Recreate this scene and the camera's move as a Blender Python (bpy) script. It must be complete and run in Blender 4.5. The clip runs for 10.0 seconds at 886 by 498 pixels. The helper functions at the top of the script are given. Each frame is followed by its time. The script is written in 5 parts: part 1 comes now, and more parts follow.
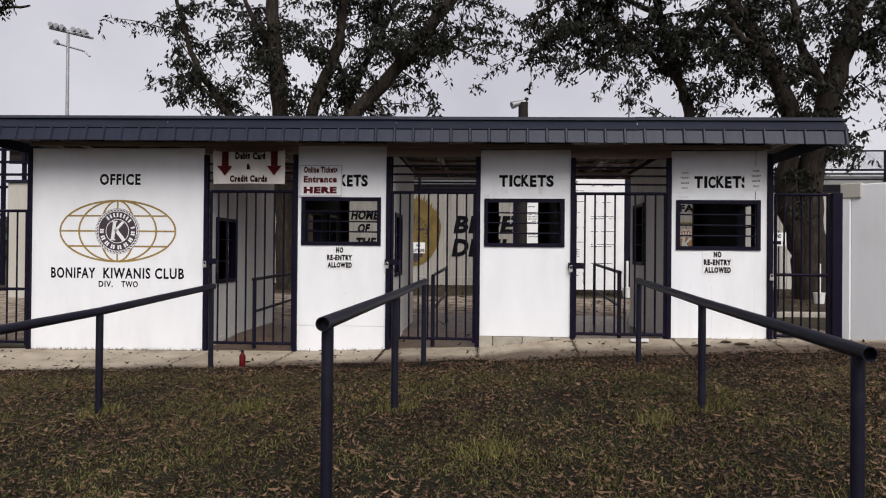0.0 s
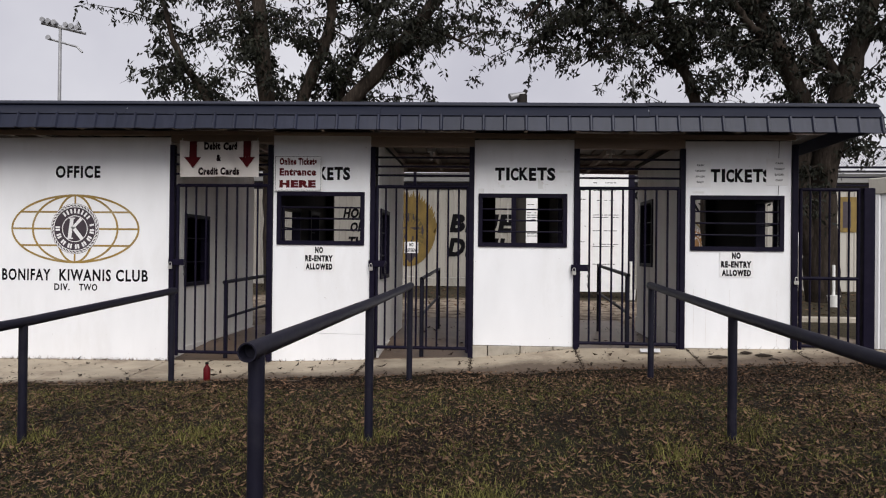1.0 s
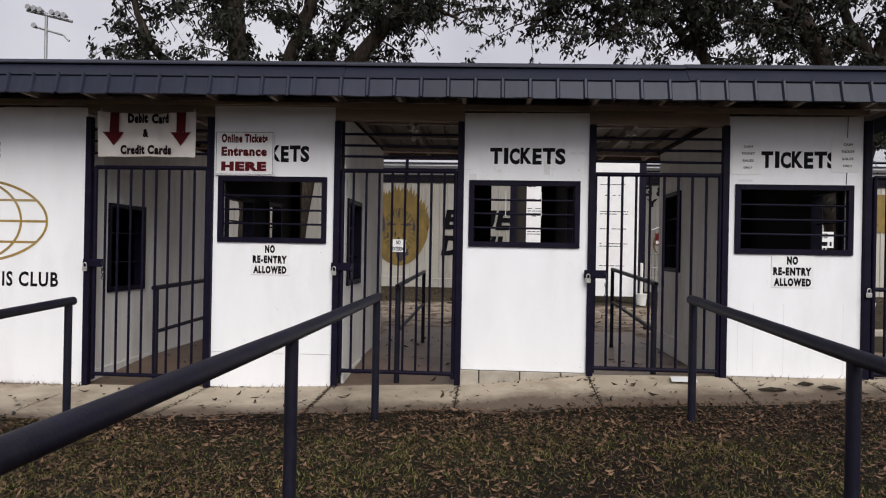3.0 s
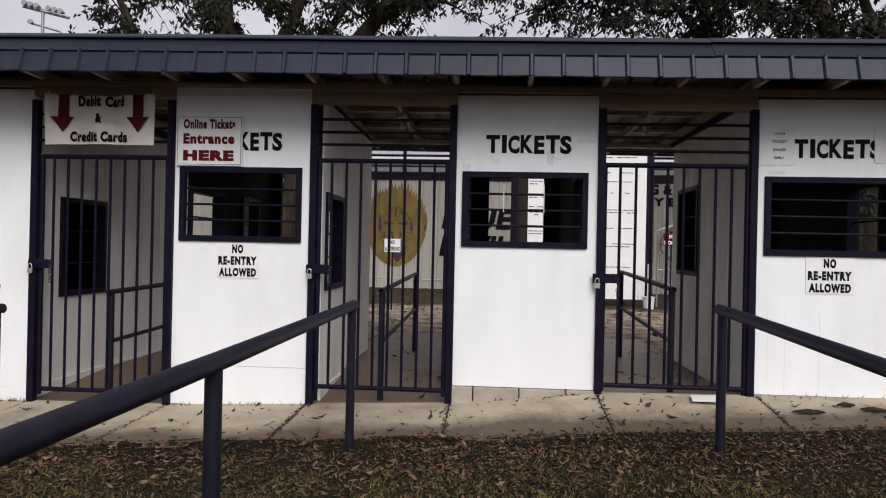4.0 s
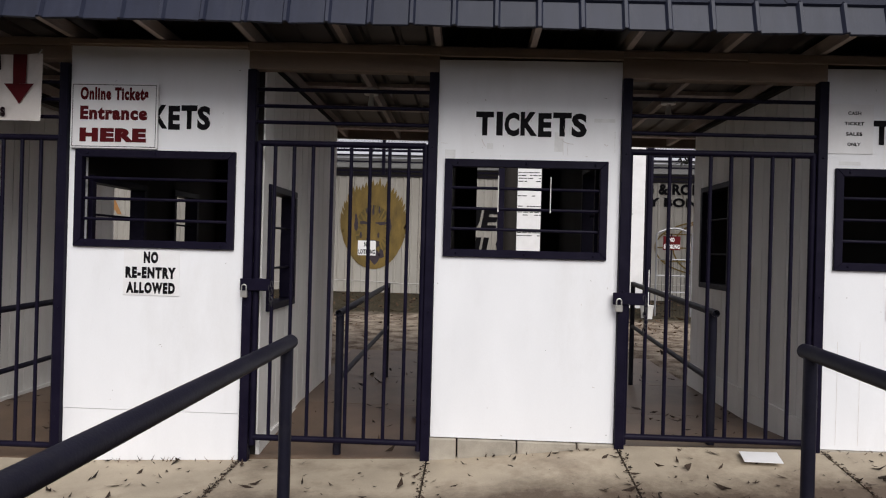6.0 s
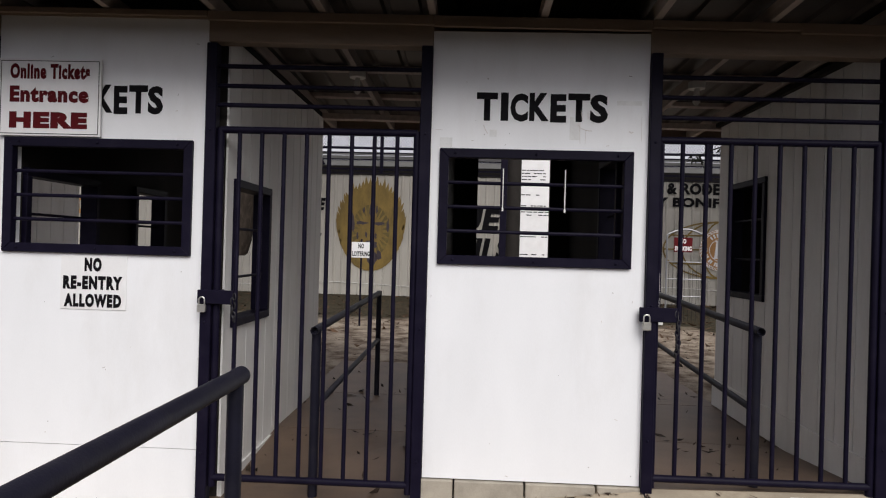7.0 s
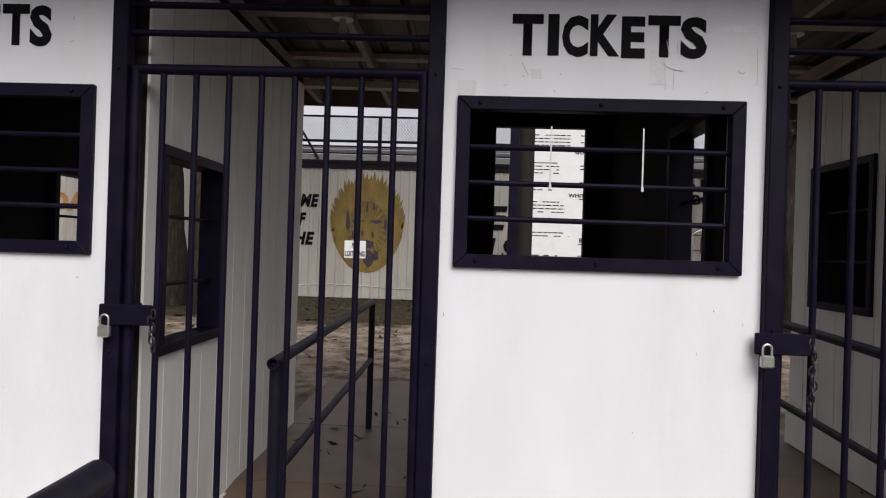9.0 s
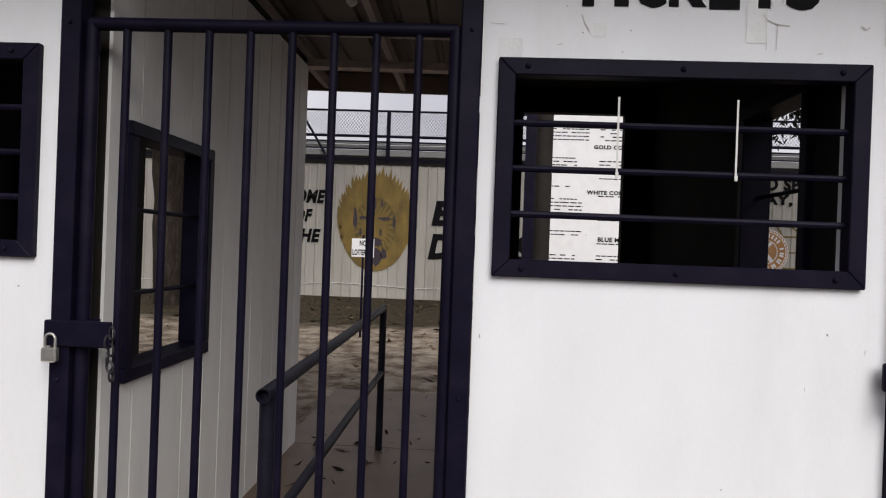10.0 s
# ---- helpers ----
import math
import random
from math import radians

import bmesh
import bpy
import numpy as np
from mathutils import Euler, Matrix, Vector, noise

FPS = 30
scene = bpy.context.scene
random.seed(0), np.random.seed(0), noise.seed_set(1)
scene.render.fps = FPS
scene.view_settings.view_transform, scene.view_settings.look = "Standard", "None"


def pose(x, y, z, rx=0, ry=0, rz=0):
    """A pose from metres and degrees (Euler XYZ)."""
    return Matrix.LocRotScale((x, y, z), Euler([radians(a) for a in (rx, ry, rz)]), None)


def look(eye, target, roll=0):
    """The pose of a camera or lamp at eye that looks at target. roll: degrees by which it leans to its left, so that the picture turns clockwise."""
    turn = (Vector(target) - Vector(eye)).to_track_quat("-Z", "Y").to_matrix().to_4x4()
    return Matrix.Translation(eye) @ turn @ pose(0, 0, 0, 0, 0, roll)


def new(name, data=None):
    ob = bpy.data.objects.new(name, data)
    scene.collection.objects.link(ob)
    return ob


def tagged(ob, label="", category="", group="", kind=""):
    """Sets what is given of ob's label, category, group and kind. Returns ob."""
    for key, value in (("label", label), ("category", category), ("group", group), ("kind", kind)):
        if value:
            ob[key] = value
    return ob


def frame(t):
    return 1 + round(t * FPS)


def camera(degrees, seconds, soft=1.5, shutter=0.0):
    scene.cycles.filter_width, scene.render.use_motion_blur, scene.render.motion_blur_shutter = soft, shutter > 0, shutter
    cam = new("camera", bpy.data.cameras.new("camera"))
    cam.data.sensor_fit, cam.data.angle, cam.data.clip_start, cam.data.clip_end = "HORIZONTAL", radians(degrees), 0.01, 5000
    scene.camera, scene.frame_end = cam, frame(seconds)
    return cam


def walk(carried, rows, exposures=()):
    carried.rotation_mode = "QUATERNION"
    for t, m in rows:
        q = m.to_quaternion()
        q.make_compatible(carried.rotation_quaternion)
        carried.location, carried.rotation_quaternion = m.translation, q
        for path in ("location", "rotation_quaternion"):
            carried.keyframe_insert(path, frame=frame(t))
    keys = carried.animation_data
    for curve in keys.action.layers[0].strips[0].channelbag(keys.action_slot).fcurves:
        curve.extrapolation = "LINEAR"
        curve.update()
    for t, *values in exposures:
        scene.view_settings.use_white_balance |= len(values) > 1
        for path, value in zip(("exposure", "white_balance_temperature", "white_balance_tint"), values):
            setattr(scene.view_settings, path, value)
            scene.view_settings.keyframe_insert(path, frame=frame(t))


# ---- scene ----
cam = camera(68.0, 10.0, soft=1.15)
PATH = [
    (0, (-0.067, 1.954, 1.55), (-0.205, 3.949, 1.562), 0.5),
    (0.5, (0.003, 2.37, 1.53), (-0.141, 4.365, 1.55), 0.5),
    (1, (-0.012, 2.806, 1.566), (-0.147, 4.801, 1.576), 0.6),
    (1.5, (-0.004, 3.247, 1.588), (-0.135, 5.243, 1.595), 0.7),
    (2, (0.05, 3.683, 1.582), (-0.089, 5.678, 1.584), 0.8),
    (2.5, (0.048, 4.11, 1.602), (-0.083, 6.106, 1.605), 0.9),
    (2.7, (0.047, 4.243, 1.603), (-0.084, 6.239, 1.605), 1.0),
    (3.8, (0.075, 5.050, 1.607), (-0.055, 7.046, 1.611), 1.1),
    (4, (0.106, 5.207, 1.61), (-0.03, 7.202, 1.612), 1.2),
    (4.5, (0.104, 5.549, 1.627), (-0.019, 7.545, 1.629), 1.3),
    (5, (0.079, 5.895, 1.622), (-0.027, 7.892, 1.63), 1.4),
    (5.5, (0.059, 6.21, 1.671), (-0.03, 8.208, 1.673), 1.5),
    (5.7, (0.050, 6.335, 1.680), (-0.031, 8.333, 1.680), 1.5),
    (6.8, (0.080, 7.083, 1.716), (-0.008, 9.081, 1.722), 1.7),
    (7, (0.065, 7.22, 1.724), (-0.021, 9.218, 1.725), 1.6),
    (7.5, (0.016, 7.538, 1.718), (-0.063, 9.537, 1.717), 1.5),
    (8, (0.017, 7.852, 1.702), (-0.067, 9.851, 1.699), 1.6),
    (8.5, (0.006, 8.152, 1.721), (-0.082, 10.151, 1.716), 1.7),
    (9, (-0.063, 8.42, 1.703), (-0.145, 10.418, 1.707), 1.8),
    (9.5, (-0.128, 8.702, 1.738), (-0.216, 10.7, 1.731), 1.8),
    (10, (-0.175, 8.957, 1.72), (-0.277, 10.955, 1.716), 2.1),
]
walk(cam, [(t, look(eye, target, roll)) for t, eye, target, roll in PATH])

# ---- world and light ----
world = bpy.data.worlds.new("overcast")
scene.world = world
world.use_nodes = True
wn = world.node_tree.nodes
sky = wn.new("ShaderNodeTexSky")
sky.sky_type = "NISHITA"
sky.sun_disc = False
sky.sun_elevation, sky.sun_rotation = radians(39), radians(160)
sky.air_density, sky.dust_density, sky.ozone_density = 1.0, 6.0, 1.0
wtc = wn.new("ShaderNodeTexCoord")
cloud = wn.new("ShaderNodeTexNoise")
cloud.inputs["Scale"].default_value, cloud.inputs["Detail"].default_value = 2.6, 5.0
cramp = wn.new("ShaderNodeValToRGB")
cramp.color_ramp.elements[0].position, cramp.color_ramp.elements[0].color = 0.35, (5.6, 5.5, 6.2, 1)
cramp.color_ramp.elements[1].position, cramp.color_ramp.elements[1].color = 0.68, (7.6, 7.5, 8.0, 1)
wmix = wn.new("ShaderNodeMixRGB")
wmix.inputs[0].default_value = 0.93
world.node_tree.links.new(wtc.outputs["Generated"], cloud.inputs["Vector"])
world.node_tree.links.new(cloud.outputs["Fac"], cramp.inputs["Fac"])
world.node_tree.links.new(sky.outputs["Color"], wmix.inputs[1])
world.node_tree.links.new(cramp.outputs["Color"], wmix.inputs[2])
world.node_tree.links.new(wmix.outputs[0], wn["Background"].inputs["Color"])
wn["Background"].inputs["Strength"].default_value = 0.073
sun = new("sun", bpy.data.lights.new("sun", "SUN"))
sun.data.energy, sun.data.angle, sun.data.color = 1.95, radians(42), (1.0, 0.985, 0.965)
sun.matrix_world = look((8, -12, 19), (0, 10, 0))
scene.view_settings.exposure = 0.52


# ---- materials ----
def material(name, base, rough=0.6, metal=0.0, vary=0.2, scale=6.0, fine=60.0, bump=0.15, stretch=(1, 1, 1), dirt=None, dirt_amount=0.0, dirt_scale=2.0, spec=0.5):
    """Principled paint or stone with colour variation at two scales, stains and fine relief."""
    m = bpy.data.materials.new(name)
    m.use_nodes = True
    nt = m.node_tree
    N, L = nt.nodes, nt.links
    p = N["Principled BSDF"]
    p.inputs["Roughness"].default_value, p.inputs["Metallic"].default_value = rough, metal
    p.inputs["Specular IOR Level"].default_value = spec
    geo = N.new("ShaderNodeNewGeometry")
    mp = N.new("ShaderNodeMapping")
    mp.inputs["Scale"].default_value = stretch
    L.new(geo.outputs["Position"], mp.inputs["Vector"])
    n1, n2 = N.new("ShaderNodeTexNoise"), N.new("ShaderNodeTexNoise")
    n1.inputs["Scale"].default_value, n1.inputs["Detail"].default_value = scale, 6
    n2.inputs["Scale"].default_value, n2.inputs["Detail"].default_value = fine, 3
    L.new(mp.outputs[0], n1.inputs["Vector"])
    L.new(mp.outputs[0], n2.inputs["Vector"])
    add = N.new("ShaderNodeMath")
    add.operation = "MULTIPLY_ADD"
    add.inputs[1].default_value = 0.4
    L.new(n2.outputs["Fac"], add.inputs[0])
    L.new(n1.outputs["Fac"], add.inputs[2])
    ramp = N.new("ShaderNodeMapRange")
    ramp.inputs["From Min"].default_value, ramp.inputs["From Max"].default_value = 0.4, 1.0
    ramp.inputs["To Min"].default_value, ramp.inputs["To Max"].default_value = 1 - vary, 1 + vary * 0.6
    L.new(add.outputs[0], ramp.inputs["Value"])
    mul = N.new("ShaderNodeMixRGB")
    mul.blend_type, mul.inputs[0].default_value, mul.inputs[1].default_value = "MULTIPLY", 1.0, (*base, 1)
    L.new(ramp.outputs[0], mul.inputs[2])
    out = mul.outputs[0]
    if dirt:
        n3 = N.new("ShaderNodeTexNoise")
        n3.inputs["Scale"].default_value, n3.inputs["Detail"].default_value, n3.inputs["Roughness"].default_value = dirt_scale, 8, 0.7
        L.new(mp.outputs[0], n3.inputs["Vector"])
        r3 = N.new("ShaderNodeMapRange")
        r3.inputs["From Min"].default_value, r3.inputs["From Max"].default_value = 0.5, 0.72
        r3.inputs["To Max"].default_value = dirt_amount
        L.new(n3.outputs["Fac"], r3.inputs["Value"])
        mx = N.new("ShaderNodeMixRGB")
        mx.inputs[2].default_value = (*dirt, 1)
        L.new(r3.outputs[0], mx.inputs[0])
        L.new(out, mx.inputs[1])
        out = mx.outputs[0]
    L.new(out, p.inputs["Base Color"])
    if bump:
        b = N.new("ShaderNodeBump")
        b.inputs["Strength"].default_value, b.inputs["Distance"].default_value = bump, 0.01
        L.new(add.outputs[0], b.inputs["Height"])
        L.new(b.outputs[0], p.inputs["Normal"])
    return m


def per_piece(m, low, high, island=False):
    """Multiplies a material's base colour by a random value of each object, or of each loose piece of a mesh."""
    N, L = m.node_tree.nodes, m.node_tree.links
    p = N["Principled BSDF"]
    src = p.inputs["Base Color"].links[0].from_socket
    info = N.new("ShaderNodeNewGeometry" if island else "ShaderNodeObjectInfo")
    r = N.new("ShaderNodeMapRange")
    r.inputs["To Min"].default_value, r.inputs["To Max"].default_value = low, high
    L.new(info.outputs["Random Per Island" if island else "Random"], r.inputs["Value"])
    mx = N.new("ShaderNodeMixRGB")
    mx.blend_type, mx.inputs[0].default_value = "MULTIPLY", 1.0
    L.new(src, mx.inputs[1])
    L.new(r.outputs[0], mx.inputs[2])
    L.new(mx.outputs[0], p.inputs["Base Color"])
    return m


WHITE = material("white_wall_paint", (0.80, 0.80, 0.815), 0.55, vary=0.05, scale=3, fine=120, bump=0.08, stretch=(1.5, 1.5, 0.5), dirt=(0.62, 0.60, 0.58), dirt_amount=0.3, dirt_scale=1.8)
SIDING = per_piece(material("siding_paint", (0.80, 0.785, 0.765), 0.6, vary=0.1, scale=4, fine=90, bump=0.12, stretch=(2, 2, 0.4), dirt=(0.35, 0.31, 0.27), dirt_amount=0.35), 0.94, 1.03)
NAVY = material("navy_enamel", (0.0065, 0.005, 0.015), 0.5, vary=0.3, scale=9, fine=90, bump=0.12, dirt=(0.02, 0.017, 0.023), dirt_amount=0.3, dirt_scale=9, spec=0.09)
RAILPAINT = material("rail_enamel", (0.0095, 0.009, 0.018), 0.5, vary=0.3, scale=8, fine=120, bump=0.2, dirt=(0.03, 0.028, 0.032), dirt_amount=0.4, dirt_scale=6, spec=0.18)
FASCIA = per_piece(material("fascia_metal", (0.0165, 0.0195, 0.037), 0.45, 0.0, vary=0.2, scale=5, fine=80, bump=0.06, stretch=(3, 1, 0.6), dirt=(0.036, 0.039, 0.058), dirt_amount=0.4, dirt_scale=4, spec=0.24), 0.9, 1.1)
CAPMETAL = material("cap_metal", (0.0105, 0.0125, 0.0235), 0.5, 0.0, vary=0.25, scale=3, fine=60, bump=0.08, stretch=(0.6, 1, 2), dirt=(0.024, 0.025, 0.034), dirt_amount=0.35, dirt_scale=3, spec=0.18)
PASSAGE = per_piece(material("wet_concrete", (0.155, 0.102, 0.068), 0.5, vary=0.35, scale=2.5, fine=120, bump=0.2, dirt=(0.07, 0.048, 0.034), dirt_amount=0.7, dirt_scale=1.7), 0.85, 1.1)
BLOCK = per_piece(material("concrete_block", (0.38, 0.34, 0.28), 0.9, vary=0.3, scale=8, fine=220, bump=0.6, dirt=(0.16, 0.13, 0.10), dirt_amount=0.5, dirt_scale=5), 0.88, 1.06)
WOOD = per_piece(material("rafter_wood", (0.46, 0.39, 0.35), 0.75, vary=0.3, scale=6, fine=70, bump=0.25, stretch=(4, 0.5, 4)), 0.8, 1.1)
BEAM = material("beam_paint", (0.27, 0.20, 0.15), 0.7, vary=0.2, scale=4, fine=70, bump=0.25, stretch=(0.5, 3, 3), dirt=(0.13, 0.10, 0.08), dirt_amount=0.4, dirt_scale=3)
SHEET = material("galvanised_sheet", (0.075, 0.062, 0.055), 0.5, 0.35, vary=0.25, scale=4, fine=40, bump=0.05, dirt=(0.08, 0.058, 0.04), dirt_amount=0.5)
# Near-black that puts booth interior shade into the colour; also plain dark poles, rails.
DARKSHADE = material("dark_with_shade", (0.020, 0.017, 0.015), 0.85, vary=0.3, scale=5, fine=60, bump=0.1, spec=0.2)
FENCE = per_piece(material("fence_metal", (0.47, 0.44, 0.39), 0.6, vary=0.15, scale=1.5, fine=30, bump=0.05, stretch=(2, 2, 0.3), dirt=(0.33, 0.28, 0.22), dirt_amount=0.5, dirt_scale=1.2), 0.92, 1.05)
SEATBOARD = material("weathered_board", (0.25, 0.245, 0.235), 0.7, vary=0.25, scale=2, fine=30, bump=0.1, stretch=(0.4, 2, 3), dirt=(0.12, 0.10, 0.09), dirt_amount=0.5, dirt_scale=2)
BLACK = material("black_lettering", (0.0045, 0.004, 0.0055), 0.65, vary=0.3, scale=20, fine=120, bump=0.05, dirt=(0.02, 0.018, 0.019), dirt_amount=0.3, dirt_scale=18, spec=0.1)
GOLD = material("gold_paint", (0.29, 0.185, 0.04), 0.6, vary=0.3, scale=6, fine=50, bump=0.05, dirt=(0.55, 0.50, 0.38), dirt_amount=0.35, dirt_scale=4)
MURALGOLD = material("mural_gold", (0.225, 0.145, 0.030), 0.65, vary=0.4, scale=2.5, fine=18, bump=0.03, stretch=(2.2, 2, 0.8), dirt=(0.07, 0.05, 0.014), dirt_amount=0.6, dirt_scale=1.6)
MURALOLIVE = material("mural_olive", (0.13, 0.092, 0.02), 0.65, vary=0.4, scale=3, fine=20, bump=0.03, dirt=(0.25, 0.18, 0.04), dirt_amount=0.5, dirt_scale=3)
MURALORANGE = material("mural_orange", (0.42, 0.20, 0.06), 0.65, vary=0.3, scale=3, fine=18, bump=0.03, dirt=(0.5, 0.4, 0.25), dirt_amount=0.4)
BADGE = material("badge_dark", (0.045, 0.03, 0.04), 0.55, vary=0.3, scale=12, fine=90, bump=0.04)
RED = material("red_print", (0.085, 0.0025, 0.005), 0.6, vary=0.2, scale=10, fine=90, bump=0.02, spec=0.15)
DARKPRINT = material("dark_print", (0.010, 0.004, 0.006), 0.65, vary=0.3, scale=12, fine=90, bump=0.03, spec=0.1)
PAPER = material("white_sign", (0.78, 0.77, 0.77), 0.5, vary=0.06, scale=6, fine=90, bump=0.03, dirt=(0.55, 0.52, 0.50), dirt_amount=0.25, dirt_scale=5)
VINYL = material("banner_vinyl", (0.66, 0.61, 0.57), 0.5, vary=0.1, scale=4, fine=60, bump=0.1, dirt=(0.40, 0.34, 0.30), dirt_amount=0.4, dirt_scale=3)
STEEL = material("padlock_steel", (0.62, 0.60, 0.56), 0.35, 0.9, vary=0.15, scale=30, fine=200, bump=0.05)
CHAINM = material("dark_chain", (0.03, 0.028, 0.032), 0.5, 0.4, vary=0.3, scale=30, fine=200, bump=0.1)
PVC = material("white_plastic", (0.72, 0.71, 0.68), 0.45, vary=0.08, scale=6, fine=60, bump=0.03, dirt=(0.4, 0.37, 0.32), dirt_amount=0.35)
BARK = material("bark", (0.032, 0.025, 0.020), 0.95, vary=0.5, scale=6, fine=30, bump=1.0, stretch=(3, 3, 0.7), dirt=(0.10, 0.08, 0.066), dirt_amount=0.6, dirt_scale=4, spec=0.1)
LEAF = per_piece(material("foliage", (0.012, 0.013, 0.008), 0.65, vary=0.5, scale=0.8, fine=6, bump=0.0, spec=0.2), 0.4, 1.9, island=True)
LITTER = per_piece(material("dead_leaf", (0.094, 0.057, 0.035), 0.8, vary=0.6, scale=1.2, fine=12, bump=0.0, spec=0.12), 0.0, 2.25, island=True)
DARKLITTER = per_piece(material("damp_leaf", (0.040, 0.026, 0.018), 0.7, vary=0.5, scale=3, fine=30, bump=0.0, spec=0.2), 0.2, 1.7, island=True)
GRASS = per_piece(material("grass_blade", (0.120, 0.112, 0.036), 0.7, vary=0.4, scale=0.8, fine=5, bump=0.0, spec=0.1), 0.15, 1.9, island=True)
LIGHTPOLE = material("galvanised_pole", (0.33, 0.33, 0.34), 0.5, 0.6, vary=0.2, scale=2, fine=20, bump=0.02)
HAZE = material("distant_foliage", (0.045, 0.055, 0.035), 0.9, vary=0.5, scale=0.5, fine=3, bump=0.0, spec=0.1)


def lawn_material():
    """Trampled lawn: soil, patches of short grass and dead leaves; sandy and littered behind the building."""
    m = bpy.data.materials.new("lawn_soil")
    m.use_nodes = True
    N, L = m.node_tree.nodes, m.node_tree.links
    p = N["Principled BSDF"]
    p.inputs["Roughness"].default_value = 0.95
    p.inputs["Specular IOR Level"].default_value = 0.15
    geo = N.new("ShaderNodeNewGeometry")

    def nz(scale, detail=6, rough=0.6):
        n = N.new("ShaderNodeTexNoise")
        n.inputs["Scale"].default_value, n.inputs["Detail"].default_value, n.inputs["Roughness"].default_value = scale, detail, rough
        L.new(geo.outputs["Position"], n.inputs["Vector"])
        return n

    def ramp(src, a, b, lo=0.0, hi=1.0):
        r = N.new("ShaderNodeMapRange")
        for k, v in (("From Min", a), ("From Max", b), ("To Min", lo), ("To Max", hi)):
            r.inputs[k].default_value = v
        L.new(src, r.inputs["Value"])
        return r.outputs[0]

    def mix(fac, a, b):
        x = N.new("ShaderNodeMixRGB")
        L.new(fac, x.inputs[0])
        for sock, v in ((x.inputs[1], a), (x.inputs[2], b)):
            if isinstance(v, tuple):
                sock.default_value = (*v, 1)
            else:
                L.new(v, sock)
        return x.outputs[0]

    soil = mix(ramp(nz(42, 8, 0.8).outputs["Fac"], 0.42, 0.60), (0.003, 0.002, 0.0015), (0.024, 0.014, 0.009))
    turf = mix(ramp(nz(45, 6, 0.7).outputs["Fac"], 0.35, 0.65), (0.005, 0.005, 0.003), (0.028, 0.027, 0.012))
    front = mix(ramp(nz(1.1, 7, 0.7).outputs["Fac"], 0.42, 0.60), soil, turf)
    sand = mix(ramp(nz(3.5, 8, 0.7).outputs["Fac"], 0.4, 0.62), (0.42, 0.35, 0.27), (0.12, 0.082, 0.056))
    weeds = mix(ramp(nz(14, 8, 0.75).outputs["Fac"], 0.4, 0.6), (0.020, 0.021, 0.010), (0.075, 0.055, 0.034))
    sep = N.new("ShaderNodeSeparateXYZ")
    L.new(geo.outputs["Position"], sep.inputs[0])
    wob = N.new("ShaderNodeMath")
    wob.operation = "MULTIPLY_ADD"
    wob.inputs[1].default_value = 2.5
    L.new(nz(0.9).outputs["Fac"], wob.inputs[0])
    L.new(sep.outputs["Y"], wob.inputs[2])
    east = N.new("ShaderNodeMath")
    east.operation = "MULTIPLY_ADD"
    east.inputs[1].default_value = 7.0
    L.new(ramp(sep.outputs["X"], 4.3, 5.6), east.inputs[0])
    L.new(wob.outputs[0], east.inputs[2])
    back = mix(ramp(east.outputs[0], 20.6, 21.3), sand, weeds)
    L.new(mix(ramp(sep.outputs["Y"], 11.5, 12.5), front, back), p.inputs["Base Color"])
    b = N.new("ShaderNodeBump")
    b.inputs["Strength"].default_value, b.inputs["Distance"].default_value = 0.8, 0.03
    L.new(nz(55, 8, 0.8).outputs["Fac"], b.inputs["Height"])
    L.new(b.outputs[0], p.inputs["Normal"])
    return m


LAWN = lawn_material()


